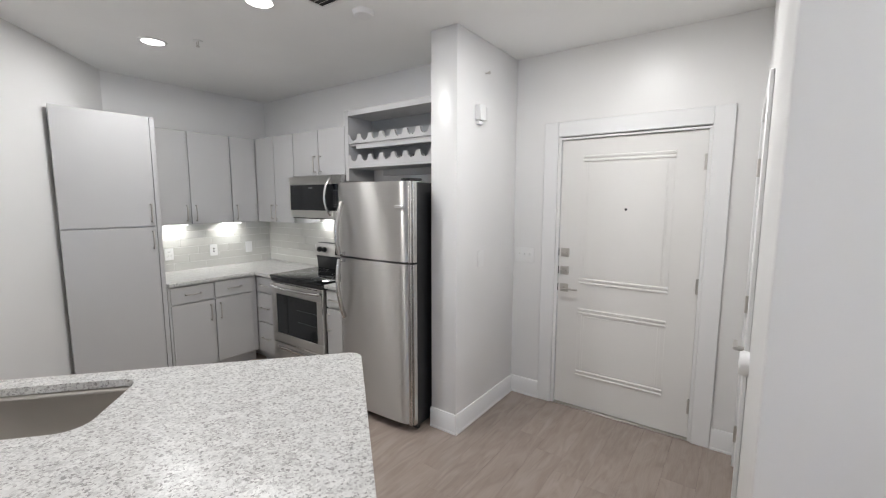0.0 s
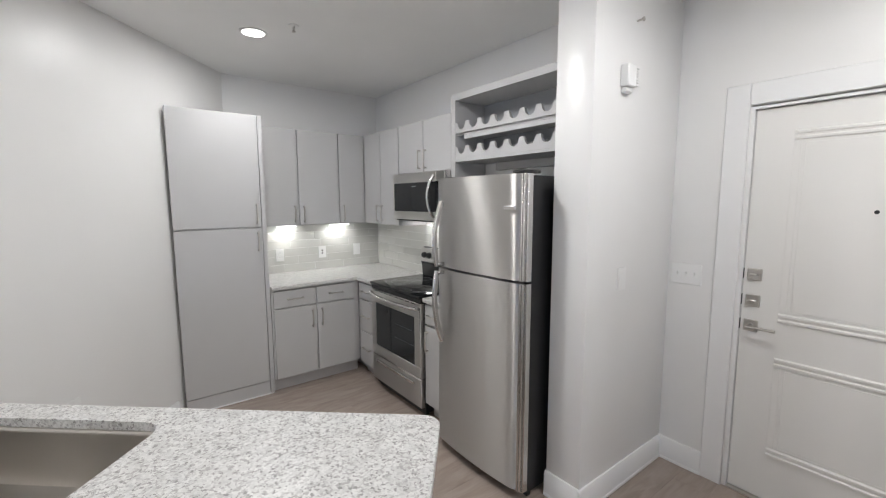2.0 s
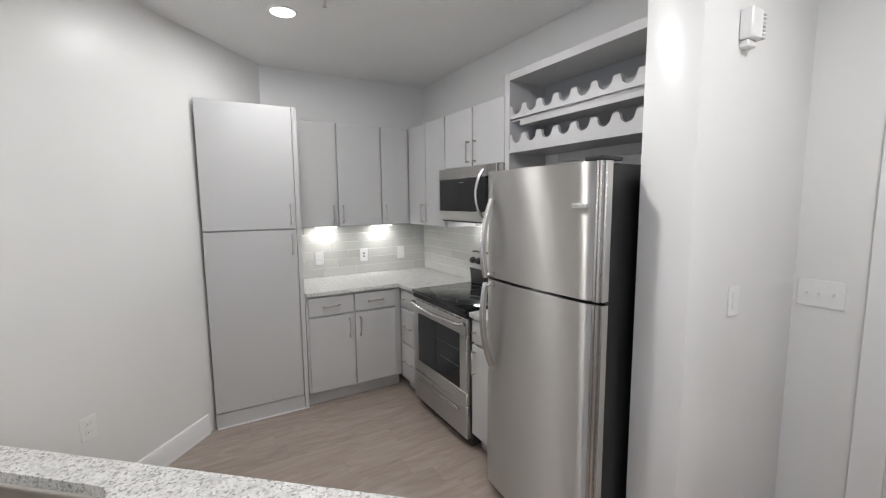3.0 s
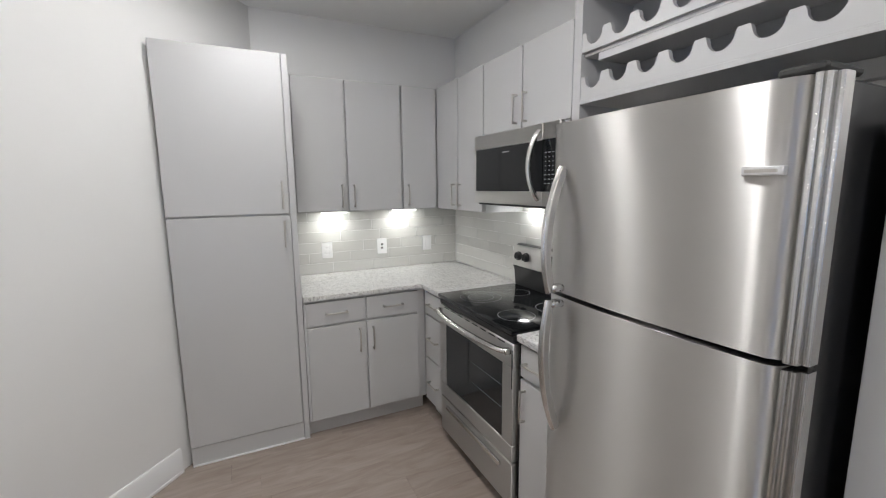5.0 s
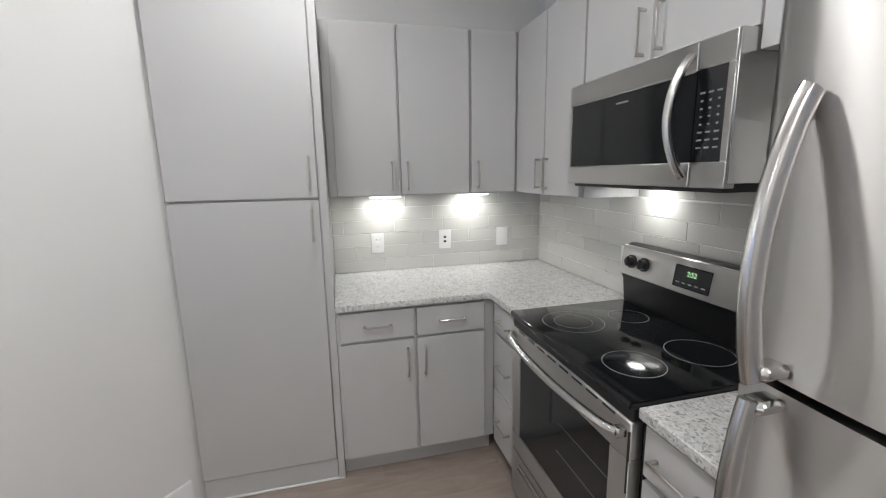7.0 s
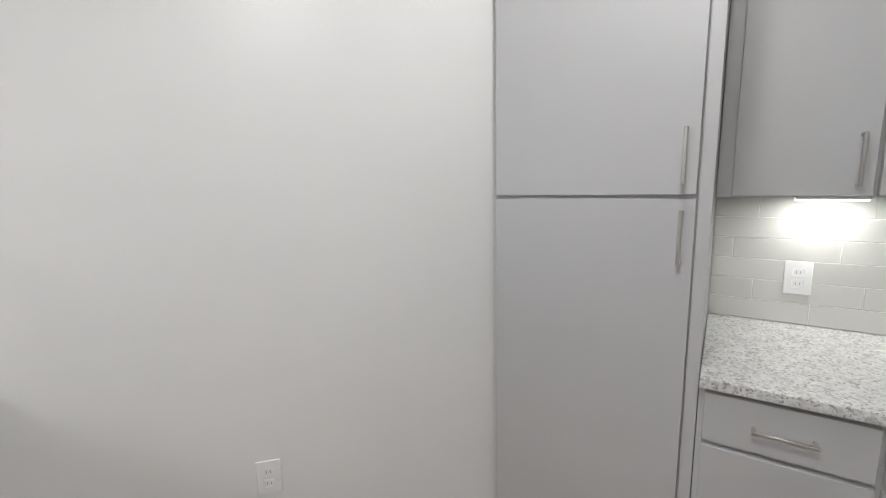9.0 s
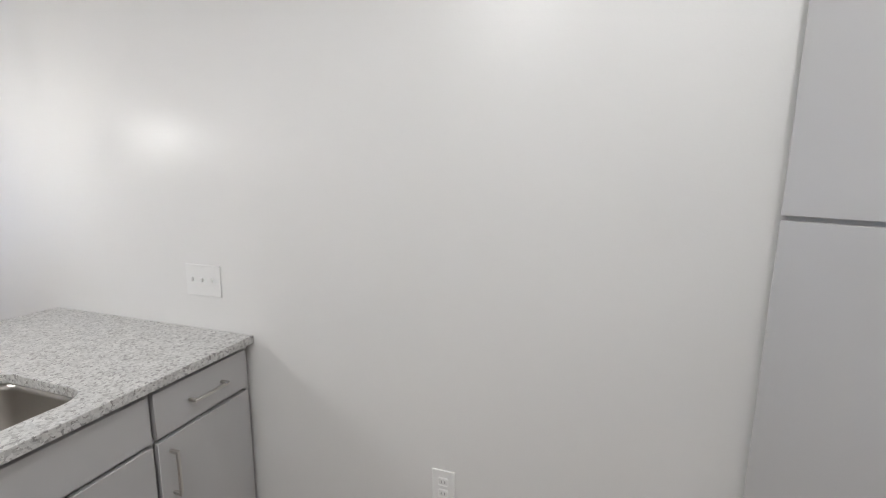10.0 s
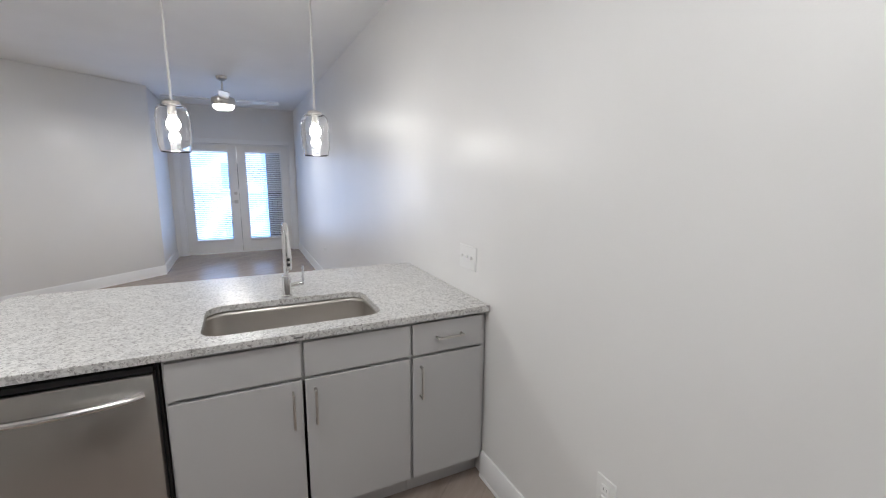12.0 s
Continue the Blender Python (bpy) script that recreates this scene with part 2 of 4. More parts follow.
# ---- structure ----
XB, YR, YD, XR = -3.70, 4.01, 4.34, 0.884
WA = -0.535          # the long slanting wall, in the turned grid
ground = structure("ground", box(B(), -80, 80, -80, 80, -4.2, -4.0), CONCRETE, "grey concrete ground far below the balcony")
floor = structure("floor", box(B(), -4.2, 5.6, -5.2, 4.8, -0.12, -0.006), mat("floor_joint", (0.22, 0.18, 0.155), 0.6), "wood-look plank floor in warm brown grey")
structure("ceiling", box(B(), -4.2, 5.6, -5.2, 4.8, CEIL, CEIL + 0.12), CEILM, "smooth off-white painted ceiling")
structure("wall_back", box(B(), XB - 0.12, XB, 2.45, YR + 0.12, 0, CEIL), WALL, "white painted wall behind the kitchen cabinets")
structure("wall_range", box(B(), XB, -0.91, YR, YR + 0.12, 0, CEIL), WALL, "white painted wall behind range and fridge")
structure("wall_wing", box(B(), -0.91, -0.70, 3.49, YD + 0.12, 0, CEIL, 0.006, 2), WALL, "white painted wing wall beside the fridge")
structure("wall_slanting", box(B(), WA - 0.12, WA, -5.4, 4.45, 0, CEIL), WALL, "long white painted wall at an angle to the kitchen", True)


def holed(bm, x0, x1, y0, y1, holes):
    """An upright wall along x with openings (x0, x1, z0, z1)."""
    x = x0
    for a, b, lo, hi in sorted(holes):
        if a > x:
            box(bm, x, a, y0, y1, 0, CEIL)
        if lo > 0:
            box(bm, a, b, y0, y1, 0, lo)
        box(bm, a, b, y0, y1, hi, CEIL)
        x = b
    box(bm, x, x1, y0, y1, 0, CEIL)
    return bm


structure("wall_entry", holed(B(), -0.70, XR, YD, YD + 0.12, [(-0.338, 0.630, 0, 2.085)]), WALL, "white painted wall round the entry door")
bm = holed(B(), 2.36, YD, -XR - 0.12, -XR, [(3.42, 4.18, 0, 2.05)])
bmesh.ops.rotate(bm, verts=bm.verts[:], matrix=Matrix.Rotation(radians(90), 3, "Z"))
structure("wall_right", bm, WALL, "white painted side wall of the entry")
structure("wall_dining", box(B(), XR, 3.91, 2.35, 2.47, 0, CEIL, 0.006, 2), WALL, "white painted wall beside the dining space")
structure("wall_living", box(B(), 3.79, 3.91, -1.21, 2.35, 0, CEIL, 0.006, 2), WALL, "white painted living room wall")
structure("wall_recess", box(B(), 1.59, 1.71, -5.4, -3.69, 0, CEIL), WALL, "white wall of the window recess", True)
structure("wall_window", holed(B(), WA, 1.59, -5.27, -5.15, [(-0.42, 1.42, 0, 2.045)]), WALL, "white wall round the balcony doors", True)
structure("wall_corridor", box(B(), -0.7, XR + 0.5, 5.6, 5.7, 0, CEIL), WALL, "plain wall beyond the entry door")
structure("wall_closet", box(B(), 1.5, 1.6, 2.47, 4.6, 0, CEIL), WALL, "plain wall inside the closet")


def skirting(x0, x1, m, h=0.14):
    """A baseboard along local x with its face towards -y, a bevelled top and a shoe line."""
    bm = prism(B(), [(0, 0), (-0.019, 0), (-0.019, 0.012), (-0.015, 0.016), (-0.015, h - 0.012), (-0.008, h), (0, h)], "x", x0, x1)
    bm.transform(m)
    return single("baseboard", bm, TRIM, "white painted square baseboard", "baseboard", kind="structure")


skirting(-0.70, -0.454, pose(0, YD, 0))
skirting(0.746, XR, pose(0, YD, 0))
skirting(-0.91, -0.70, pose(0, 3.49, 0))
skirting(3.475, YD - 0.02, pose(-0.70, 0, 0, 0, 0, 90))
skirting(-3.33, -2.36, pose(XR, 0, 0, 0, 0, -90))
skirting(XR, 3.79, pose(0, 2.35, 0))
skirting(-2.35, 1.21, pose(3.79, 0, 0, 0, 0, -90))
slant = GRID @ pose(WA, 0, 0, 0, 0, 90)
skirting(2.07, 3.62, slant)
skirting(-5.15, 1.43, slant)
skirting(3.69, 5.15, GRID @ pose(1.59, 0, 0, 0, 0, -90))


# ---- doors ----
def lever(parent, x, z, y, side=1, long=0.115):
    """A square rose with a lever that points along side * x."""
    part("rose", box(B(), x - 0.032, x + 0.032, y - 0.009, y, z - 0.032, z + 0.032, 0.003), NICKEL, parent)
    h = B()
    cyl(h, (x, y - 0.008, z), (x, y - 0.05, z), 0.011, 14)
    tube(h, [(x - side * 0.012, y - 0.05, z), (x + side * long, y - 0.05, z)], 0.009, 10, 0.8)
    part("lever_handle", h, NICKEL, parent, "satin nickel lever handle")


def hinge(parent, x, z, y):
    h = box(B(), x - 0.004, x + 0.024, y - 0.004, y, z - 0.05, z + 0.05, 0.001)
    cyl(h, (x, y - 0.008, z - 0.05), (x, y - 0.008, z + 0.05), 0.008, 12)
    part("hinge", h, NICKEL, parent, "satin nickel hinge")


def panel(parent, x0, x1, z0, z1, y):
    """A sunk field with a moulded frame, proud of the slab by a few millimetres."""
    f = B()
    steps = [(0, 0), (0.009, 0.005), (0.009, 0.014), (0.003, 0.019), (0.003, 0.027), (0.010, 0.032), (0.010, 0.042), (0, 0.048)]
    for z in (z0, z1 - 0.048):
        prism(f, [(y - d, z + h) for d, h in steps], "x", x0, x1)
    for a in (x0, x1 - 0.03):
        box(f, a, a + 0.03, y - 0.002, y, z0 + 0.048, z1 - 0.048, 0.0018)
    part("panel_moulding", f, DOORM, parent)
    part("panel", box(B(), x0 + 0.045, x1 - 0.045, y - 0.003, y, z0 + 0.06, z1 - 0.06, 0.0028), DOORM, parent)


door = thing("door_1", "closed off-white two-panel entry door with nickel hardware", "door", Matrix(), (0.165, YD, 0), kind="structure")
part("door_slab", box(B(), -0.322, 0.614, YD + 0.022, YD + 0.067, 0.012, 2.062, 0.002), DOORM, door)
yd = YD + 0.022
panel(door, -0.16, 0.44, 0.985, 1.945, yd)
panel(door, -0.16, 0.44, 0.26, 0.80, yd)
part("peephole", cyl(cyl(B(), (0.148, yd, 1.554), (0.148, yd - 0.004, 1.554), 0.009), (0.148, yd - 0.003, 1.554), (0.148, yd - 0.006, 1.554), 0.006), DARK, door)
for z in (1.22, 1.08):
    b = box(B(), -0.305, -0.241, yd - 0.012, yd, z - 0.032, z + 0.032, 0.003)
    part("deadbolt", b, NICKEL, door, "square satin nickel deadbolt plate")
    part("thumb_turn", box(B(), -0.29, -0.256, yd - 0.03, yd - 0.012, z - 0.006, z + 0.006, 0.003), NICKEL, door)
    part("latch_edge", box(B(), -0.336, -0.323, YD + 0.012, YD + 0.03, z - 0.03, z + 0.03, 0.002), DARK, door)
lever(door, -0.273, 0.945, yd)
part("latch_edge", box(B(), -0.336, -0.323, YD + 0.012, YD + 0.03, 0.915, 0.975, 0.002), DARK, door)
for z in (1.86, 1.06, 0.24):
    hinge(door, 0.608, z, YD + 0.016)
part("threshold", box(B(), -0.323, 0.615, YD - 0.005, YD + 0.10, 0, 0.01, 0.003), NICKEL, door)


def casing(x0, x1, top, w, m, depth=0.12):
    """Flat trim round an opening that faces local -y, with jambs and a stop."""
    f = B()
    box(f, x0 - w, x0 - 0.006, -0.018, 0, 0, top + w, 0.004)
    box(f, x1 + 0.006, x1 + w, -0.018, 0, 0, top + w, 0.004)
    box(f, x0 - 0.006, x1 + 0.006, -0.0175, 0, top + 0.006, top + w - 0.0005, 0.004)
    for a, b in ((x0, x0 + 0.014), (x1 - 0.014, x1)):
        box(f, a, b, 0.001, depth, 0, top)
    box(f, x0 + 0.014, x1 - 0.014, 0.001, depth, top - 0.014, top)
    for a, b in ((x0 + 0.014, x0 + 0.03), (x1 - 0.03, x1 - 0.014)):
        box(f, a, b, 0.072, 0.09, 0, top - 0.014)
    box(f, x0 + 0.03, x1 - 0.03, 0.072, 0.09, top - 0.03, top - 0.014)
    f.transform(m)
    return single("trim", f, TRIM, "white painted flat door casing", "trim", kind="structure")


casing(-0.338, 0.630, 2.08, 0.115, pose(0, YD, 0))
# closet door in the side wall, hinged at its far edge
MC = pose(XR, 0, 0, 0, 0, -90)
casing(-4.18, -3.42, 2.045, 0.085, MC)
cd = thing("door_2", "closed white five-panel closet door with a lever handle", "door", MC, (-3.8, 0, 0), kind="structure")
part("door_slab", box(B(), -4.164, -3.436, 0.0, 0.035, 0.012, 2.028, 0.002), DOORM, cd)
for k in range(5):
    panel(cd, -4.06, -3.54, 0.18 + k * 0.37, 0.50 + k * 0.37, 0.0)
lever(cd, -3.50, 0.95, 0.0, -1)
for z in (1.80, 1.02, 0.22):
    hinge(cd, -4.172, z, -0.004)
stop = thing("wall_bumper", "round white wall bumper beside the closet door", "doorstop", MC, (-3.30, 0, 0.95))
part("bumper", lathe(B(), [(0.0, 0.0), (0.05, 0.0), (0.052, 0.02), (0.046, 0.034), (0.0, 0.036)], (0, 0, 0), 24), PLASTIC, stop)
stop.children[0].data.transform(Matrix.Translation((0, 0, 0)) @ Matrix.Rotation(radians(90), 4, "X") @ Matrix.Translation(BASE[stop.name]))


# ---- cabinets ----
def pull(parent, x, z, y, upright=True, n=0.135):
    """A bar pull on two short posts."""
    h, a = B(), n / 2
    if upright:
        box(h, x - 0.005, x + 0.005, y - 0.034, y - 0.025, z - a, z + a, 0.002)
        for s in (-1, 1):
            box(h, x - 0.0045, x + 0.0045, y - 0.027, y, z + s * (a - 0.006) - 0.005, z + s * (a - 0.006) + 0.005, 0.001)
    else:
        box(h, x - a, x + a, y - 0.034, y - 0.025, z - 0.005, z + 0.005, 0.002)
        for s in (-1, 1):
            box(h, x + s * (a - 0.006) - 0.005, x + s * (a - 0.006) + 0.005, y - 0.027, y, z - 0.0045, z + 0.0045, 0.001)
    return part("bar_pull", h, NICKEL, parent, "satin nickel bar pull")


def front(parent, name, x0, x1, z0, z1, grip=None):
    """A slab front with a hairline gap; grip: 'l', 'r' (upright, top), 'lb', 'rb' (upright, bottom), 'h' or None."""
    d = part(name, box(B(), x0 + 0.004, x1 - 0.004, -0.0195, 0, z0 + 0.004, z1 - 0.004, 0.0018), CAB, parent)
    if grip == "h":
        pull(d, (x0 + x1) / 2, (z0 + z1) / 2, -0.0195, False)
    elif grip:
        x = x0 + 0.04 if grip[0] == "l" else x1 - 0.04
        z = z0 + 0.105 if grip[-1] == "b" else z1 - 0.115
        pull(d, x, z, -0.0195, True, 0.15)
    return d


def cabinet(name, label, m, x0, x1, z0, z1, depth, fronts, toe=0.0, group="", back=0.0):
    c = thing(name, label, "cabinet", m, ((x0 + x1) / 2, 0, z0 if not toe else 0), group=group)
    part("body", box(B(), x0 + 0.0005, x1 - 0.0005, 0.001, depth, z0 + toe, z1, 0.001), CAB, c)
    if toe:
        part("toe_kick", box(B(), x0 + 0.001, x1 - 0.001, 0.06, depth - 0.01, 0, toe - 0.001), CAB, c)
    for f in fronts:
        front(c, *f)
    return c


UP, UT, CT = 1.385, 2.25, 0.883
GREY = "matte light grey painted "
MB = pose(-3.072, 0, 0, 0, 0, 90)      # base units on the back wall; local x is world y
MU = pose(-3.435, 0, 0, 0, 0, 90)      # wall units there
MR = pose(0, 3.445, 0)                 # base units on the range wall
MRU = pose(0, 3.725, 0)                # wall units there
ZD = 0.722
cabinet("base_cabinet", GREY + "base cabinet with two drawers over two doors", MB, 2.662, 3.443, 0, CT, 0.62,
        [("drawer_front", 2.672, 3.03, ZD, 0.872, "h"), ("drawer_front", 3.036, 3.39, ZD, 0.872, "h"),
         ("door", 2.672, 3.03, 0.118, ZD - 0.006, "r"), ("door", 3.036, 3.39, 0.118, ZD - 0.006, "l")], 0.11)
cabinet("corner_cabinet", GREY + "blind corner base cabinet under the granite top", pose(0, 3.47, 0), -3.69, -3.054, 0, CT, 0.53, [], 0.11)
cabinet("drawer_cabinet", GREY + "narrow stack of drawers beside the range", MR, -3.05, -2.732, 0, CT, 0.56,
        [("drawer_front", -3.025, -2.737, 0.722, 0.872, "h"), ("drawer_front", -3.025, -2.737, 0.425, 0.716, "h"), ("drawer_front", -3.025, -2.737, 0.118, 0.419, "h")], 0.11)
cabinet("narrow_cabinet", GREY + "narrow base cabinet between range and fridge", MR, -1.972, -1.742, 0, CT, 0.56,
        [("drawer_front", -1.968, -1.746, 0.722, 0.872, "h"), ("door", -1.968, -1.746, 0.118, 0.716, "l")], 0.11)
G = "wall cabinets"
cabinet("wall_cabinet", GREY + "double wall cabinet over the counter", MU, 2.662, 3.432, UP, UT, 0.262,
        [("door", 2.70, 3.037, UP, UT, "rb"), ("door", 3.04, 3.43, UP, UT, "lb")], group=G)
cabinet("wall_cabinet", GREY + "corner wall cabinet with one door", MU, 3.434, 3.72, UP, UT, 0.262, [("door", 3.436, 3.704, UP, UT, "lb")], group=G)
cabinet("wall_cabinet", GREY + "double wall cabinet beside the microwave", MRU, -3.412, -2.755, UP, UT, 0.282,
        [("door", -3.41, -3.083, UP, UT, "rb"), ("door", -3.081, -2.757, UP, UT, "lb")], group=G)
cabinet("wall_cabinet", GREY + "short double wall cabinet above the microwave", MRU, -2.753, -2.008, 1.835, UT, 0.282,
        [("door", -2.751, -2.374, 1.835, UT, "rb"), ("door", -2.372, -2.01, 1.835, UT, "lb")], group=G)

# tall pantry, cut at the back by the slanting wall
pan = thing("pantry_cabinet", GREY + "tall pantry cabinet with two flush doors", "cabinet", Matrix(), (-3.2, 2.4, 0))
XP = -3.105
part("body", prism(B(), [(XP, 2.03), (XP, 2.66), (-3.695, 2.66), (-3.695, 2.545), (XP - 0.01, 2.036)], "z", 0.0, 2.262), CAB, pan)
part("side_panel", box(B(), XP + 0.001, XP + 0.02, 2.628, 2.66, 0, 2.268, 0.001), CAB, pan)
part("base_board", box(B(), XP + 0.001, XP + 0.012, 2.024, 2.626, 0, 0.112, 0.002), CAB, pan)
part("shoe_line", box(B(), XP + 0.0125, XP + 0.02, 2.026, 2.656, 0, 0.012, 0.003), TRIM, pan)
for z0, z1, hz in ((0.118, 1.395, 1.29), (1.405, 2.27, 1.51)):
    d = part("door", box(B(), XP + 0.001, XP + 0.0205, 2.024, 2.623, z0, z1, 0.002), CAB, pan)
    h = box(B(), XP + 0.045, XP + 0.054, 2.585, 2.595, hz - 0.075, hz + 0.075, 0.002)
    for s in (-0.068, 0.068):
        box(h, XP + 0.02, XP + 0.047, 2.5855, 2.5945, hz + s - 0.005, hz + s + 0.005, 0.001)
    part("bar_pull", h, NICKEL, d, "satin nickel bar pull")


# open wine rack above the fridge
def scallop(x0, x1, z0, z1, n, r):
    w = (x1 - x0) / n
    pts = [(x0, z0), (x1, z0)]
    for i in reversed(range(n)):
        c = x0 + (i + 0.5) * w
        pts += [(c + r + 0.006, z1), (c + r, z1 - 0.012)] + arc(c, z1 - 0.012, r, 0, -180, 10)[1:-1] + [(c - r, z1 - 0.012), (c - r - 0.006, z1)]
    return [pts[0], pts[1], (x1, z1)] + pts[2:] + [(x0, z1)]


rk = thing("wine_rack", GREY + "open wine rack cabinet with scalloped rails", "wine rack", Matrix(), (-1.45, 3.9, 1.87))
X0, X1, Y0 = -2.004, -0.912, 3.70
for nm, a in (("side", (X0, X0 + 0.045, Y0 + 0.001, 4.005, 1.78, 2.365)), ("side", (X1 - 0.03, X1, Y0 + 0.001, 4.005, 1.88, 2.365)),
              ("top", (X0 + 0.045, X1 - 0.03, Y0 + 0.001, 4.005, 2.32, 2.365)), ("bottom", (X0 + 0.045, X1 - 0.03, Y0 + 0.001, 4.005, 1.885, 1.905)),
              ("shelf", (X0 + 0.045, X1 - 0.03, Y0 + 0.02, 3.985, 2.075, 2.087))):
    part(nm, box(B(), *a, 0.0015), CAB, rk)
# back panel in the darkened grey, recess shade included
part("back", box(B(), X0 + 0.045, X1 - 0.03, 3.986, 4.004, 1.9, 2.32), CAB_SHADED, rk)
for z0, z1, y in ((1.895, 1.995, Y0 + 0.004), (2.09, 2.165, Y0 + 0.004), (1.925, 1.995, 3.92), (2.09, 2.165, 3.92)):
    part("scalloped_rail", prism(B(), scallop(X0 + 0.046, X1 - 0.031, z0, z1, 8, 0.041), "y", y, y + 0.018), CAB, rk)
part("shelf_rail", box(B(), X0 + 0.12, X1 - 0.031, Y0 + 0.02, Y0 + 0.038, 2.045, 2.075, 0.002), CAB, rk)
part("cleat", box(B(), X0 + 0.2, X1 - 0.031, 3.96, 4.004, 1.83, 1.884, 0.002), CAB, rk)

# granite tops
top = single("countertop", prism(B(), [(-3.69, 2.662), (-3.034, 2.662), (-3.034, 3.40), (-3.028, 3.408), (-2.732, 3.412), (-2.732, 4.0), (-3.69, 4.0)], "z", CT + 0.001, 0.914), GRANITE,
             "white and grey speckled granite corner countertop", "countertop")
single("countertop", box(B(), -1.974, -1.740, 3.408, 4.0, CT + 0.001, 0.914, 0.003), GRANITE, "small white speckled granite top beside the range", "countertop")
mod = top.modifiers.new("edge", "BEVEL")
mod.width, mod.segments, mod.limit_method = 0.003, 2, "ANGLE"

# ---- fridge ----
FX0, FX1, FY = -1.659, -0.930, 3.285
fr = thing("refrigerator", "stainless steel top-freezer refrigerator with black sides", "refrigerator", Matrix(), (-1.30, 3.7, 0))
part("body", box(B(), FX0 + 0.01, FX1 - 0.012, FY + 0.085, 3.99, 0.03, 1.735, 0.006), BLACK, fr)
part("grille", box(B(), FX0 + 0.02, FX1 - 0.02, FY + 0.10, FY + 0.13, 0.0, 0.05, 0.003), RUBBER, fr)


def bowed(x0, x1, yf, yb, z0, z1, bow, r=0.03, n=14):
    pts = [(x0, yb)]
    ys = lambda x: yf + bow * ((2 * (x - x0) / (x1 - x0) - 1) ** 2)
    for i in range(n + 1):
        x = x0 + r + (x1 - x0 - 2 * r) * i / n
        if i == 0:
            pts += [(x0, ys(x0) + r), (x0 + r * 0.3, ys(x0) + r * 0.3)]
        pts.append((x, ys(x)))
    pts += [(x1 - r * 0.3, ys(x1) + r * 0.3), (x1, ys(x1) + r), (x1, yb)]
    return prism(B(), pts, "z", z0, z1)


for nm, z0, z1 in (("freezer_door", 1.204, 1.742), ("fridge_door", 0.06, 1.190)):
    d = part(nm, bowed(FX0, FX1 - 0.036, FY, FY + 0.075, z0, z1, 0.022), STEEL, fr)
    e = B()
    for k in range(3):
        w, x = 0.0118, FX1 - 0.0355 + k * 0.0118
        prism(e, [(x, FY + 0.075)] + [(x + w * q / 6, FY + 0.024 + 0.005 * k * k - 0.0022 * math.sin(math.pi * q / 6)) for q in range(7)] + [(x + w, FY + 0.075)], "z", z0, z1)
    part("edge_trim", e, STEELH, d, "ribbed bright steel edge trim")
    part("gasket", box(B(), FX0 + 0.008, FX1 - 0.01, FY + 0.0755, FY + 0.0845, z0 + 0.004, z1 - 0.004), RUBBER, d)
    s = 1 if nm == "freezer_door" else -1
    a, b = (1.212, 1.60) if s > 0 else (1.182, 0.735)
    h, pts = B(), []
    for i in range(19):
        q = i / 18
        pts.append((FX0 + 0.078, FY + 0.006 - 0.06 * math.sin(math.pi * (0.2 + 0.8 * q)) ** 0.8, a + (b - a) * q))
    tube(h, pts, 0.019, 12, 0.6)
    box(h, FX0 + 0.060, FX0 + 0.096, FY - 0.034, FY + 0.015, min(a, a + s * 0.022), max(a, a + s * 0.022), 0.006)
    part("door_handle", h, STEELH, d, "curved brushed steel handle")
part("badge", box(B(), -1.062, -0.989, FY + 0.0025, FY + 0.02, 1.565, 1.583, 0.002), BADGE, fr, "small silver maker's badge")
part("badge_bar", box(B(), -1.055, -0.997, FY + 0.001, FY + 0.003, 1.571, 1.577), NICKEL, fr)
part("hinge_cover", box(B(), FX1 - 0.10, FX1 - 0.02, FY + 0.03, FY + 0.16, 1.7455, 1.762, 0.005), RUBBER, fr)

# ---- range ----
RX0, RX1, RY = -2.728, -1.976, 3.395
rg = thing("range", "stainless steel electric range with black glass cooktop", "range", Matrix(), (-2.35, 3.7, 0))
part("body", box(B(), RX0 + 0.006, RX1 - 0.006, RY + 0.045, 3.985, 0.02, 0.902, 0.003), BLACK, rg)
part("cooktop", box(B(), RX0, RX1, RY - 0.012, 3.93, 0.903, 0.928, 0.008, 2), GLASSB, rg, "glossy black ceramic cooktop")
for cx, cy, r in ((-2.53, 3.56, 0.115), (-2.16, 3.54, 0.09), (-2.52, 3.80, 0.075), (-2.17, 3.79, 0.10)):
    for q in (r, r * 0.62) if r > 0.1 else (r,):
        part("burner_ring", lathe(B(), [(q - 0.0015, 0), (q + 0.0015, 0)], (cx, cy, 0.9284), 48), RINGM, rg)
part("vent_strip", box(B(), RX0 + 0.004, RX1 - 0.004, RY + 0.002, RY + 0.04, 0.868, 0.9025, 0.003), BLACK, rg)
od = part("oven_door", box(B(), RX0 + 0.004, RX1 - 0.004, RY, RY + 0.04, 0.755, 0.866, 0.004), STEEL, rg)
part("bottom_rail", box(B(), RX0 + 0.004, RX1 - 0.004, RY, RY + 0.04, 0.30, 0.385, 0.004), STEEL, od)
part("door_stile", box(B(), RX0 + 0.004, RX0 + 0.075, RY, RY + 0.04, 0.385, 0.755, 0.002), STEEL, od)
part("door_stile", box(B(), RX1 - 0.085, RX1 - 0.004, RY, RY + 0.04, 0.385, 0.755, 0.002), STEEL, od)
part("oven_window", box(B(), RX0 + 0.074, RX1 - 0.084, RY + 0.006, RY + 0.02, 0.384, 0.756), OVENGL, od, "dark oven window")
for z in (0.53, 0.64):
    part("oven_rack", tube(B(), [(RX0 + 0.38, RY + 0.0055, z), (RX1 - 0.09, RY + 0.0055, z)], 0.0012, 6), RACKM, od)
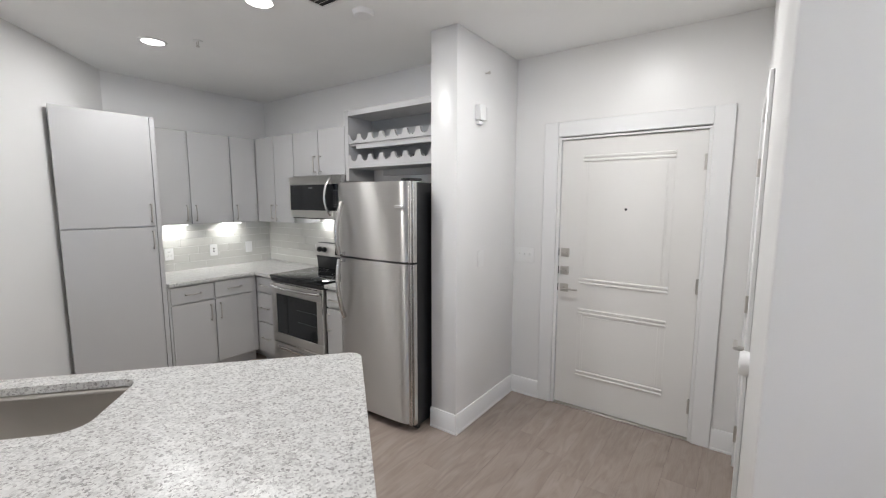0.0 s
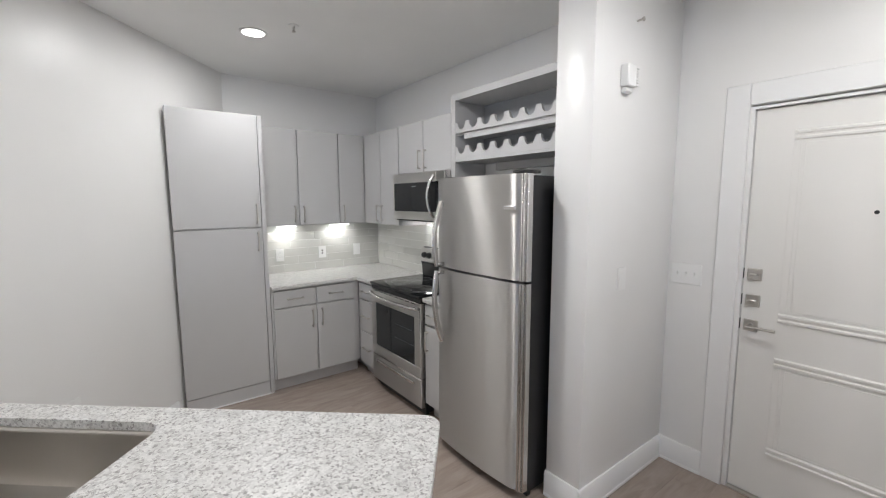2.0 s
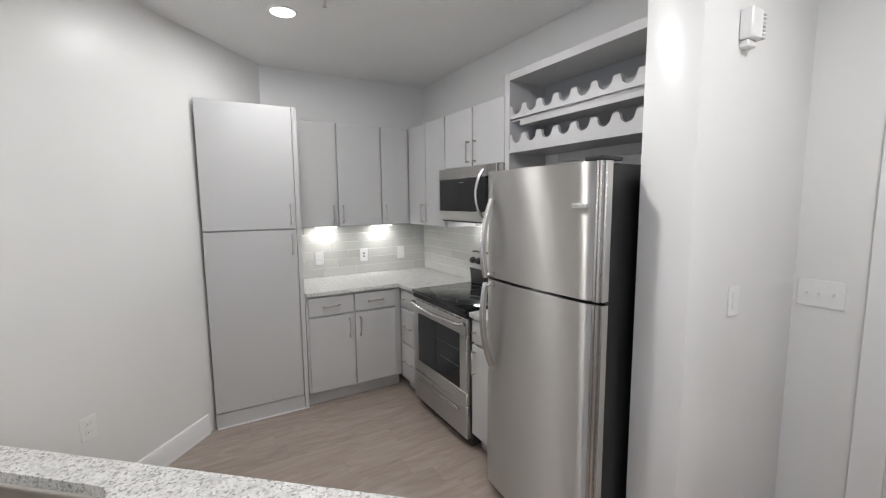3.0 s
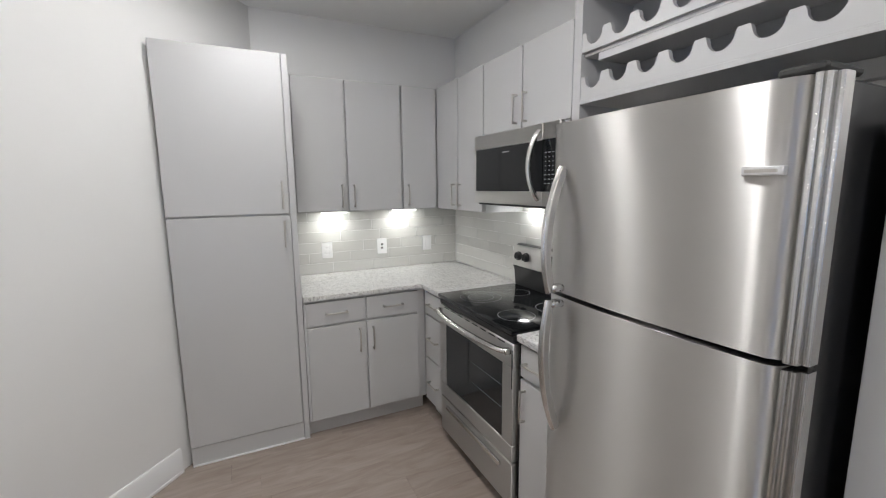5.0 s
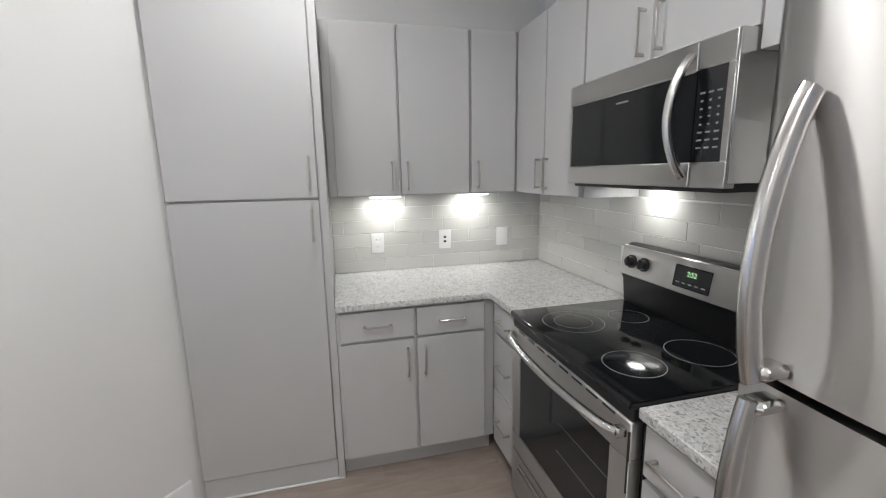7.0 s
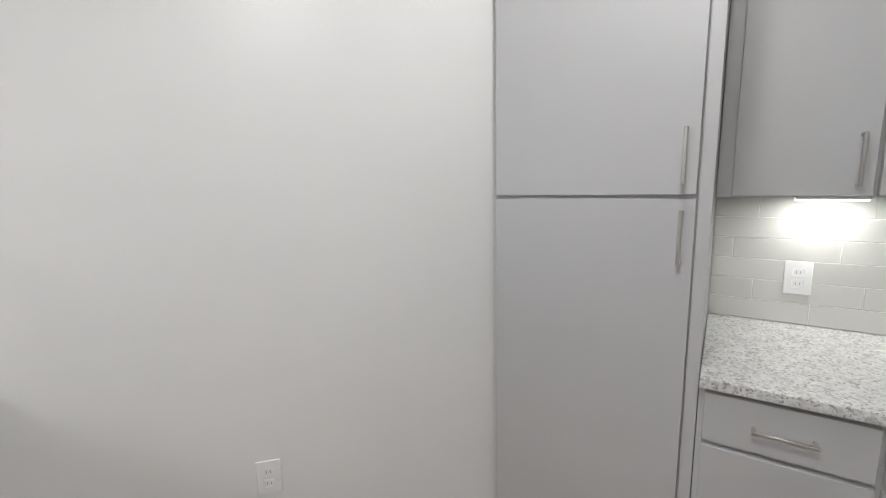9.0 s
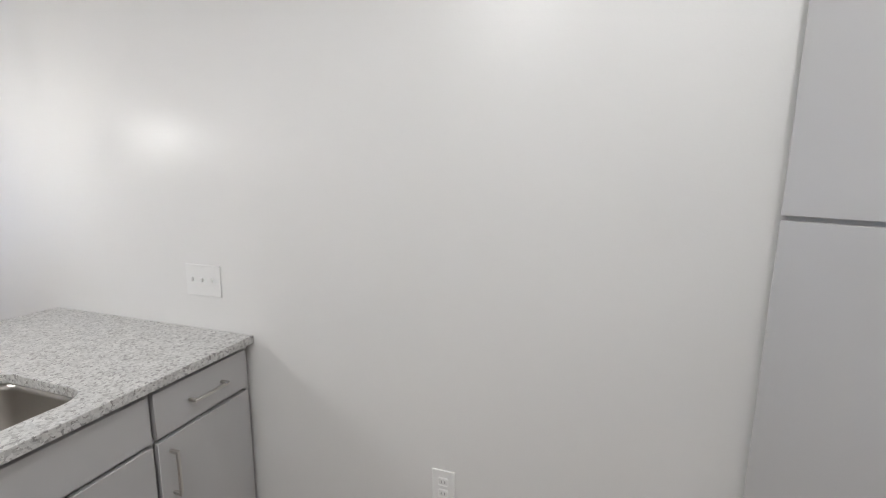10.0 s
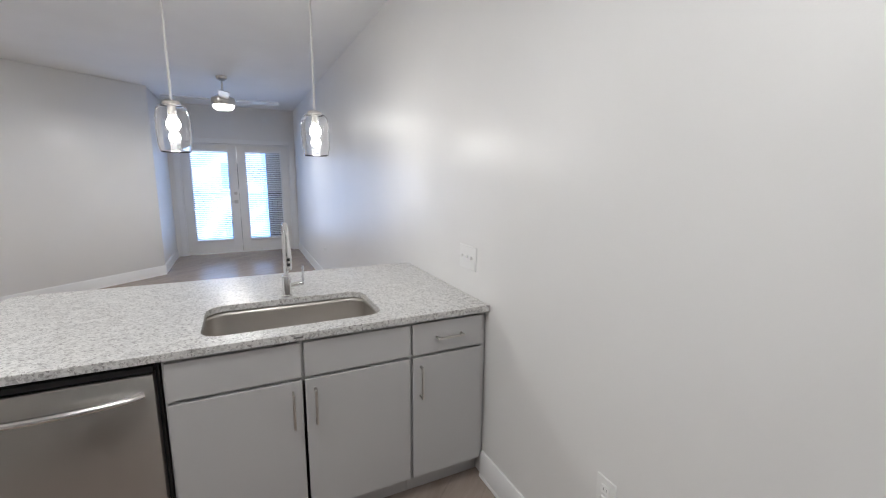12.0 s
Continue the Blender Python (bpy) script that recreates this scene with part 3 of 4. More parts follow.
h = B()
tube(h, [(RX0 + 0.03 + (RX1 - RX0 - 0.06) * i / 20, RY - 0.02 - 0.04 * math.sin(math.pi * i / 20) ** 0.5, 0.832) for i in range(21)], 0.016, 12, 0.75)
for x in (RX0 + 0.03, RX1 - 0.03):
    box(h, x - 0.014, x + 0.014, RY - 0.03, RY + 0.002, 0.818, 0.846, 0.004)
part("oven_handle", h, STEELH, od, "bowed brushed steel oven handle")
for i in range(8):
    a = RX0 + 0.07 + i * 0.08
    part("vent_slot", box(B(), a, a + 0.055, RY - 0.002, RY + 0.004, 0.855, 0.861), DARK, od)
part("side_vent", box(B(), RX1 - 0.012, RX1 - 0.006, RY - 0.0015, RY + 0.002, 0.66, 0.84), DARK, od)
dr = part("storage_drawer", box(B(), RX0 + 0.004, RX1 - 0.004, RY + 0.002, RY + 0.04, 0.075, 0.292, 0.004), STEEL, rg)
part("drawer_grip", box(B(), RX0 + 0.09, RX1 - 0.09, RY - 0.012, RY + 0.003, 0.235, 0.262, 0.007, 2), STEELH, dr)
part("plinth", box(B(), RX0 + 0.03, RX1 - 0.03, RY + 0.06, RY + 0.09, 0, 0.074), RUBBER, rg)
g = prism(B(), [(3.935, 0.9285), (3.925, 1.03), (3.915, 1.05), (3.935, 1.175), (3.955, 1.185), (3.985, 1.185), (3.985, 0.903), (3.94, 0.903)], "x", RX0 + 0.003, RX1 - 0.003)
part("backguard", g, BLACK, rg, "black enamel backguard")
tilt = pose(0, 3.921, 1.115, -9)
ctl = box(B(), RX0 + 0.003, RX1 - 0.003, -0.012, 0.004, -0.063, 0.066, 0.004)
ctl.transform(tilt)
cp = part("control_panel", ctl, STEEL, rg)
for x in (RX0 + 0.075, RX0 + 0.15, RX1 - 0.15, RX1 - 0.075):
    k = cyl(cyl(B(), (x, -0.012, 0.0), (x, -0.02, 0.0), 0.028, 20), (x, -0.02, 0), (x, -0.038, 0), 0.021, 20, 0.018)
    box(k, x - 0.004, x + 0.004, -0.044, -0.03, -0.02, 0.02, 0.002)
    k.transform(tilt)
    part("knob", k, BLACK, cp, "black control knob")
d = box(B(), -2.42, -2.26, -0.0145, -0.011, -0.042, 0.04, 0.003)
d.transform(tilt)
dp = part("display", d, GLASSB, cp, "black clock display")


def words(text, size, m, material, parent, name="digits"):
    c = bpy.data.curves.new(name, "FONT")
    c.body, c.size, c.align_x, c.align_y = text, size, "CENTER", "CENTER"
    o = new(name, c)
    bpy.context.view_layer.update()
    me = bpy.data.meshes.new_from_object(o.evaluated_get(bpy.context.evaluated_depsgraph_get()))
    bpy.data.objects.remove(o)
    me.transform(Matrix.Translation(-BASE[parent.name]) @ m)
    me.materials.clear()
    me.materials.append(material)
    ob = new(name, me)
    ob.parent = parent
    BASE[ob.name] = BASE[parent.name]
    return ob


words("2:52", 0.025, tilt @ pose(-2.34, -0.0152, 0.012, 90), GREEN, dp)
for i in range(5):
    b = box(B(), -2.405 + i * 0.028, -2.389 + i * 0.028, -0.0155, -0.0143, -0.026, -0.021)
    b.transform(tilt)
    part("key_mark", b, RINGM, dp)

# ---- microwave ----
MX0, MX1, MY, MZ0, MZ1 = -2.75, -2.012, 3.645, 1.452, 1.832
mw = thing("microwave", "stainless steel over-the-range microwave with dark glass", "microwave", Matrix(), (-2.38, 3.8, MZ0))
part("body", box(B(), MX0, MX1, MY + 0.035, 4.0, MZ0 + 0.012, MZ1, 0.002), BLACK, mw)
f = B()
box(f, MX0, MX1 - 0.115, MY, MY + 0.034, MZ1 - 0.075, MZ1 - 0.001, 0.003)
box(f, MX0, MX1 - 0.115, MY, MY + 0.034, MZ0, MZ0 + 0.068, 0.003)
box(f, MX0, MX0 + 0.014, MY, MY + 0.034, MZ0 + 0.068, MZ1 - 0.075, 0.002)
md = part("door", f, STEEL, mw)
part("window", box(B(), MX0 + 0.0135, MX1 - 0.117, MY + 0.004, MY + 0.03, MZ0 + 0.067, MZ1 - 0.074), GLASSB, md, "dark glass window")
part("badge", box(B(), -2.46, -2.40, MY + 0.002, MY + 0.0045, 1.722, 1.728), RINGM, md)
part("window_edge", box(B(), MX0 + 0.012, MX1 - 0.115, MY - 0.001, MY + 0.006, MZ1 - 0.0795, MZ1 - 0.075), STEELH, md)
cf = B()
box(cf, MX1 - 0.113, MX1, MY, MY + 0.034, MZ1 - 0.075, MZ1 - 0.001, 0.003)
box(cf, MX1 - 0.113, MX1, MY, MY + 0.034, MZ0, MZ0 + 0.068, 0.003)
box(cf, MX1 - 0.022, MX1, MY, MY + 0.034, MZ0 + 0.068, MZ1 - 0.075, 0.002)
cpn = part("control_frame", cf, STEEL, mw)
kp = part("keypad", box(B(), MX1 - 0.112, MX1 - 0.0225, MY + 0.003, MY + 0.03, MZ0 + 0.067, MZ1 - 0.074), GLASSB, cpn, "black glass keypad")
for i in range(8):
    for j in range(3):
        w = 0.014 if i in (0, 1, 2, 7) else 0.006
        x = MX1 - 0.092 + j * 0.026
        part("key_mark", box(B(), x - w / 2, x + w / 2, MY + 0.001, MY + 0.004, 1.555 + i * 0.02, 1.5595 + i * 0.02), RINGM, kp)
h = B()
tube(h, [(MX1 - 0.128 - 0.012 * math.sin(math.pi * i / 16), MY - 0.008 - 0.052 * math.sin(math.pi * i / 16) ** 0.7, MZ0 + 0.03 + 0.315 * i / 16) for i in range(17)], 0.013, 12, 1.0)
part("door_handle", h, STEELH, md, "bowed brushed steel handle")
part("side_trim", box(B(), MX1 + 0.0005, MX1 + 0.004, MY + 0.004, 3.99, MZ0 + 0.012, MZ1, 0.001), STEELH, mw)
part("vent_grille", box(B(), MX0 + 0.02, MX1 - 0.02, MY + 0.02, 3.98, MZ0 - 0.012, MZ0 + 0.0115, 0.003), DARK, mw)
part("lamp_lens", box(B(), MX0 + 0.10, MX0 + 0.18, 3.895, 3.97, MZ0 - 0.018, MZ0 - 0.0125, 0.002), LED, mw, "lit cooktop lamp")
lamp("cooktop_lamp", "AREA", pose(MX0 + 0.14, 3.935, MZ0 - 0.024), 0.6, 0.08, (1.0, 1.0, 0.98))

# under-cabinet lights
for y in (2.97, 3.50):
    s = thing("under_cabinet_light", "slim lit strip light under the wall cabinets", "light", Matrix(), (-3.58, y, UP - 0.012), group="strip lights")
    part("housing", box(B(), -3.615, -3.545, y - 0.09, y + 0.09, UP - 0.012, UP - 0.0005, 0.002), PLASTIC, s)
    part("lens", box(B(), -3.61, -3.55, y - 0.085, y + 0.085, UP - 0.016, UP - 0.0122, 0.001), LED, s)
    lamp("strip_lamp", "AREA", pose(-3.60, y, UP - 0.02), 0.7, 0.05, (1.0, 1.0, 0.98), "RECTANGLE", 0.15)


# ---- plates and small wall things ----
def plate(m, w, h, kind, name="wall_outlet", label="white wall outlet plate"):
    p = thing(name, label, "outlet" if "outlet" in name else "switch", m, (0, 0, 0), group=name)
    part("cover_plate", box(B(), -w / 2, w / 2, -0.006, 0, -h / 2, h / 2, 0.002), PLASTIC, p)
    if kind == "duplex":
        for z in (-0.021, 0.021):
            s = part("socket", box(B(), -0.017, 0.017, -0.0085, -0.0055, z - 0.014, z + 0.014, 0.004), PLASTIC, p)
            for x in (-0.006, 0.006):
                part("slot", box(B(), x - 0.0012, x + 0.0012, -0.0092, -0.0083, z - 0.004, z + 0.005), SLOT, s)
    elif kind == "usb":
        for z in (-0.014, 0.014):
            part("port", box(B(), -0.008, 0.008, -0.0072, -0.0055, z - 0.007, z + 0.007), DARK, p, "dark port")
    elif kind == "rocker":
        part("rocker", box(B(), -0.016, 0.016, -0.0095, -0.0055, -0.033, 0.033, 0.002), PLASTIC, p)
    else:
        for x in [(i - (kind - 1) / 2) * 0.046 for i in range(kind)]:
            part("toggle", box(B(), x - 0.005, x + 0.005, -0.017, -0.0055, -0.004, 0.012, 0.003), PLASTIC, p)
            for z in (-0.03, 0.03):
                part("screw", cyl(B(), (x, -0.005, z), (x, -0.0068, z), 0.0028, 8), PLASTIC, p)
    return p


MBK = pose(-3.688, 0, 0, 0, 0, 90)
plate(MBK @ pose(2.925, 0, 1.088), 0.078, 0.12, "duplex")
plate(MBK @ pose(3.347, 0, 1.09), 0.078, 0.12, "usb", label="white wall outlet plate with two dark ports")
plate(MBK @ pose(3.732, 0, 1.091), 0.078, 0.12, "rocker", "wall_switch", "white rocker switch plate on grey tile")
plate(pose(-2.80, 4.0, 1.09), 0.078, 0.12, "duplex")
plate(slant @ pose(2.84, 0, 0.48), 0.078, 0.12, "duplex")
plate(slant @ pose(1.885, 0, 1.104), 0.165, 0.12, 3, "wall_switch", "white triple switch plate above the peninsula")
MWG = pose(-0.70, 0, 0, 0, 0, 90)
plate(MWG @ pose(3.80, 0, 1.20), 0.078, 0.12, "rocker", "wall_switch", "white rocker switch plate on the wing wall")
plate(pose(-0.60, YD, 1.18), 0.165, 0.12, 3, "wall_switch", "white triple switch plate beside the entry door")
ch = thing("door_chime", "small white louvred alarm sounder on the wing wall", "alarm", MWG, (3.78, 0, 2.18))
part("housing", box(B(), 3.705, 3.78, -0.045, 0, 2.155, 2.26, 0.006), PLASTIC, ch)
for i in range(7):
    part("louvre", box(B(), 3.782, 3.815, -0.04, -0.004, 2.165 + i * 0.0135, 2.174 + i * 0.0135, 0.002), PLASTIC, ch)
part("bracket", box(B(), 3.715, 3.77, -0.03, 0, 2.13, 2.154, 0.004), PLASTIC, ch)
hook = thing("wall_hook", "tiny metal hook high on the wing wall", "hook", MWG, (3.84, 0, 2.49))
part("stem", cyl(cyl(B(), (3.84, 0, 2.49), (3.84, -0.03, 2.49), 0.005, 8), (3.84, -0.03, 2.49), (3.84, -0.036, 2.49), 0.011, 10), NICKEL, hook)
stopper = thing("door_spring", "small white stub low on the long wall", "hook", slant, (-2.15, 0, 0.495))
part("stem", cyl(B(), (-2.15, 0, 0.495), (-2.15, -0.02, 0.495), 0.012, 12), PLASTIC, stopper)

# ---- ceiling fixtures ----
# the dining space fixture is an added one, out of view
for x, y, watts in CANS:
    c = thing("recessed_light", "round lit recessed ceiling light with white trim", "ceiling light", Matrix(), (x, y, CEIL), group="recessed lights")
    part("trim_ring", lathe(B(), [(0.068, -0.0015), (0.071, -0.006), (0.086, -0.004), (0.088, 0.0)], (x, y, CEIL), 40), PLASTIC, c)
    part("lens", lathe(B(), [(0.0, -0.003), (0.069, -0.003)], (x, y, CEIL), 40), LENS, c, "glowing lens")
for x, y in ((-2.33, 2.69), (-0.35, 3.2)):
    c = thing("sprinkler", "small white ceiling sprinkler head", "sprinkler", Matrix(), (x, y, CEIL), group="sprinklers")
    part("escutcheon", lathe(B(), [(0.0, -0.006), (0.028, -0.006), (0.032, 0.0)], (x, y, CEIL), 20), PLASTIC, c)
    h = tube(B(), [(x - 0.012, y, CEIL - 0.005), (x - 0.014, y, CEIL - 0.025), (x, y, CEIL - 0.036), (x + 0.014, y, CEIL - 0.025), (x + 0.012, y, CEIL - 0.005)], 0.0025, 6)
    cyl(h, (x, y, CEIL - 0.037), (x, y, CEIL - 0.04), 0.013, 12)
    part("frame", h, NICKEL, c)
v = thing("ceiling_vent", "white louvred ceiling air vent", "vent", Matrix(), (-1.06, 2.72, CEIL))
part("frame", box(box(box(box(B(), -1.22, -0.90, 2.56, 2.585, CEIL - 0.008, CEIL, 0.002), -1.22, -0.90, 2.86, 2.885, CEIL - 0.008, CEIL, 0.002), -1.22, -1.195, 2.585, 2.86, CEIL - 0.008, CEIL, 0.002), -0.925, -0.90, 2.585, 2.86, CEIL - 0.008, CEIL, 0.002), PLASTIC, v)
part("backing", box(B(), -1.195, -0.925, 2.585, 2.86, CEIL - 0.002, CEIL - 0.0005), DARK, v)
for i in range(9):
    s = box(B(), -1.195, -0.925, -0.011, 0.011, -0.001, 0.001)
    s.transform(pose(0, 2.60 + i * 0.031, CEIL - 0.008, 35))
    part("slat", s, PLASTIC, v)
sm = thing("smoke_alarm", "round white smoke alarm on the ceiling", "alarm", Matrix(), (-1.06, 3.04, CEIL))
part("housing", lathe(B(), [(0.0, -0.034), (0.04, -0.034), (0.055, -0.026), (0.062, -0.008), (0.064, 0.0)], (-1.06, 3.04, CEIL), 32), PLASTIC, sm)

# ---- peninsula, in the turned grid ----
PF, PB, PE = 2.065, 1.035, 1.521        # cabinet fronts, back edge of the top, free end
MP = GRID @ pose(0, PF, 0, 0, 0, 180)  # local x runs towards the long wall
DEEP = 0.60
cabinet("drawer_door_cabinet", GREY + "base cabinet with one drawer over one door", MP, 0.146, 0.532, 0, CT, DEEP,
        [("drawer_front", 0.149, 0.508, ZD, 0.872, "h"), ("door", 0.149, 0.508, 0.118, ZD - 0.006, "l")], 0.11)
sb = thing("sink_cabinet", GREY + "sink base cabinet with two doors", "cabinet", MP, (-0.31, 0, 0))
part("body", box(box(box(B(), -0.769, -0.751, 0.001, DEEP, 0.11, CT), 0.127, 0.145, 0.001, DEEP, 0.11, CT), -0.751, 0.127, DEEP - 0.018, DEEP, 0.11, CT), CAB, sb)
part("bottom_rail", box(B(), -0.751, 0.127, 0.001, 0.02, 0.11, 0.14), CAB, sb)
part("top_rail", box(B(), -0.751, 0.127, 0.001, 0.02, 0.70, 0.882), CAB, sb)
part("toe_kick", box(B(), -0.769, 0.145, 0.06, DEEP - 0.02, 0, 0.109), CAB, sb)
for a, b, g in ((-0.765, -0.311, "r"), (-0.307, 0.143, "l")):
    front(sb, "false_front", a, b, ZD, 0.872)
    front(sb, "door", a, b, 0.118, ZD - 0.006, g)
dw = thing("dishwasher", "stainless steel dishwasher under the granite peninsula", "dishwasher", MP, (-1.08, 0, 0))
part("body", box(B(), -1.379, -0.781, 0.03, DEEP, 0.02, 0.872), BLACK, dw)
dd = part("door", box(B(), -1.371, -0.791, -0.022, 0.028, 0.12, 0.84, 0.006, 2), STEELD, dw)
part("control_edge", box(B(), -1.371, -0.791, -0.012, 0.028, 0.842, 0.868, 0.004), BLACK, dw, "black control edge")
h = tube(B(), [(-1.339 + 0.515 * i / 20, -0.03 - 0.042 * math.sin(math.pi * i / 20) ** 0.5, 0.775) for i in range(21)], 0.015, 12, 0.75)
part("door_handle", h, STEELH, dd, "bowed brushed steel bar handle")
part("toe_panel", box(B(), -1.369, -0.789, 0.05, 0.07, 0, 0.115), RUBBER, dw)
single("end_panel", box(B(), 1.381, 1.484, PF - DEEP, PF - 0.002, 0, CT, 0.002), CAB, GREY + "end panel of the peninsula", "panel", True)
single("back_panel", box(B(), WA + 0.003, 1.484, PF - DEEP - 0.022, PF - DEEP - 0.002, 0, CT, 0.002), CAB, GREY + "back panel of the peninsula", "panel", True)


def rounded(x0, x1, y0, y1, r, n=6):
    return arc(x1 - r, y1 - r, r, 0, 90, n) + arc(x0 + r, y1 - r, r, 90, 180, n) + arc(x0 + r, y0 + r, r, 180, 270, n) + arc(x1 - r, y0 + r, r, 270, 360, n)


def slab_with_hole(outer, inner, z0, z1):
    bm = B()
    es = []
    for loop in (outer, inner):
        vs = [bm.verts.new((x, y, z1)) for x, y in loop]
        es += [bm.edges.new((vs[i], vs[(i + 1) % len(vs)])) for i in range(len(vs))]
    fs = [f for f in bmesh.ops.triangle_fill(bm, edges=es, use_beauty=True)["geom"] if isinstance(f, bmesh.types.BMFace)]
    ret = bmesh.ops.extrude_face_region(bm, geom=fs)
    bmesh.ops.translate(bm, verts=[v for v in ret["geom"] if isinstance(v, bmesh.types.BMVert)], vec=(0, 0, z0 - z1))
    return bm


SX0, SX1, SY0, SY1 = -0.05, 0.655, 1.605, 2.005
outer = [(WA + 0.002, PB), (PE - 0.05, PB)] + arc(PE - 0.05, PB + 0.05, 0.05, -90, 0, 5) + arc(PE - 0.06, PF + 0.035 - 0.06, 0.06, 0, 90, 6) + [(WA + 0.002, PF + 0.035)]
pt = single("peninsula_countertop", slab_with_hole(outer, rounded(SX0, SX1, SY0, SY1, 0.075), CT + 0.001, 0.914), GRANITE,
            "white and grey speckled granite peninsula top with sink cutout", "countertop", True)
mod = pt.modifiers.new("edge", "BEVEL")
mod.width, mod.segments, mod.limit_method = 0.004, 2, "ANGLE"
chip = single("edge_chip", box(B(), 0.304, 0.339, PF + 0.0352, PF + 0.0362, 0.894, 0.9005, 0.0004), mat("chip_mark", (0.12, 0.115, 0.11), 0.7), "dark chip in the granite edge", "chip", True)
# undermount sink
sk = thing("kitchen_sink", "undermount stainless steel sink set in granite", "sink", GRID, ((SX0 + SX1) / 2, (SY0 + SY1) / 2, 0.68))
bm = B()
loops = []
for off, z, r in ((-0.006, 0.8825, 0.08), (-0.004, 0.86, 0.08), (0.006, 0.72, 0.075), (0.02, 0.695, 0.065), (0.05, 0.684, 0.045)):
    loops.append([bm.verts.new((x, y, z)) for x, y in rounded(SX0 + off, SX1 - off, SY0 + off, SY1 - off, r)])
for a, b in zip(loops, loops[1:]):
    for i in range(len(a)):
        bm.faces.new((a[i], a[(i + 1) % len(a)], b[(i + 1) % len(a)], b[i]))
bm.faces.new(loops[-1])
bowl = part("bowl", bm, SINKM, sk)
sol = bowl.modifiers.new("thickness", "SOLIDIFY")
sol.thickness, sol.offset = 0.002, 0
part("drain", lathe(B(), [(0.0, 0.003), (0.035, 0.003), (0.045, 0.0055), (0.05, 0.001)], ((SX0 + SX1) / 2, 1.80, 0.6855), 24), CHROME, sk)
# faucet: tall gooseneck with a pull-down head
fa = thing("faucet", "chrome gooseneck kitchen faucet with side lever", "faucet", GRID, (0.307, 1.56, 0.914))
part("base", lathe(B(), [(0.0, 0.001), (0.027, 0.001), (0.027, 0.008), (0.022, 0.012), (0.022, 0.10), (0.016, 0.105), (0.0, 0.105)], (0.307, 1.56, 0.914), 24), CHROME, fa)
neck = [(0.307, 1.56, 1.01), (0.307, 1.56, 1.215)] + [(0.307, 1.56 + 0.055 - 0.055 * math.cos(radians(a)), 1.215 + 0.06 * math.sin(radians(a))) for a in range(15, 181, 15)] + [(0.307, 1.671, 1.19)]
part("neck", tube(B(), neck, 0.012, 14), CHROME, fa)
hd = part("spray_head", lathe(B(), [(0.0, 0.0), (0.016, 0.0), (0.019, 0.02), (0.018, 0.09), (0.013, 0.125), (0.0, 0.125)], (0.307, 1.671, 1.07), 20), CHROME, fa)
for z in (1.098, 1.122):
    part("spray_button", lathe(B(), [(0.0, -0.006), (0.007, -0.006), (0.007, 0.006), (0.0, 0.006)], (0.307 - 0.002, 1.688, z), 12), RUBBER, hd)
lv = cyl(B(), (0.307, 1.56, 0.965), (0.227, 1.56, 0.975), 0.011, 14)
tube(lv, [(0.232, 1.56, 0.97), (0.230, 1.56, 1.0), (0.227, 1.56, 1.06)], 0.006, 10)
part("lever", lv, CHROME, fa)


# ---- pendants ----
for a in (0.057, 0.772):
    b, zt = 1.06, 1.866
    p = thing("pendant_lamp", "clear glass jar pendant lamp with a lit bulb", "pendant lamp", GRID, (a, b, CEIL), group="pendants over the peninsula")
    part("canopy", lathe(B(), [(0.0, -0.022), (0.05, -0.022), (0.06, -0.012), (0.06, 0.0)], (a, b, CEIL), 28), PLASTIC, p)
    part("cord", cyl(B(), (a, b, zt), (a, b, CEIL - 0.02), 0.006, 10), CORD, p)
    part("socket", lathe(B(), [(0.0, 0.012), (0.03, 0.012), (0.042, 0.003), (0.042, -0.008), (0.02, -0.012), (0.02, -0.06), (0.0, -0.06)], (a, b, zt), 24), NICKEL, p)
    prof = [(0.035, -0.004), (0.058, -0.012), (0.074, -0.035), (0.079, -0.07), (0.080, -0.13), (0.078, -0.20), (0.071, -0.24), (0.066, -0.248)]
    jar = part("jar", lathe(B(), prof, (a, b, zt), 32), GLASS, p, "clear glass jar shade")
    sol = jar.modifiers.new("thickness", "SOLIDIFY")
    sol.thickness, sol.offset = 0.003, -1
    jar.visible_shadow = False
    bu = part("bulb", lathe(B(), [(0.0, -0.140), (0.02, -0.136), (0.033, -0.118), (0.034, -0.100), (0.025, -0.078), (0.014, -0.064), (0.013, -0.058)], (a, b, zt), 20), BULB, p, "glowing bulb")
    lamp("pendant_bulb", "POINT", GRID @ pose(a, b, zt - 0.17), 3.2, 0.03, (1, 0.985, 0.96))

# ---- ceiling fan ----
FA, FB = 0.60, -2.50
fn = thing("ceiling_fan", "brushed nickel ceiling fan with a lit bowl", "ceiling fan", GRID, (FA, FB, CEIL))
part("canopy", lathe(B(), [(0.0, -0.055), (0.03, -0.055), (0.06, -0.03), (0.065, 0.0)], (FA, FB, CEIL), 28), NICKEL, fn)
part("downrod", cyl(B(), (FA, FB, CEIL - 0.05), (FA, FB, CEIL - 0.2), 0.012, 12), NICKEL, fn)
part("motor", lathe(B(), [(0.0, -0.17), (0.02, -0.17), (0.05, -0.215), (0.095, -0.245), (0.135, -0.265), (0.14, -0.31), (0.132, -0.325), (0.132, -0.35), (0.0, -0.35)], (FA, FB, CEIL), 36), NICKEL, fn)
part("light_bowl", lathe(B(), [(0.125, -0.3505), (0.12, -0.38), (0.09, -0.405), (0.0, -0.415)], (FA, FB, CEIL), 32), LENS, fn, "glowing white glass bowl")
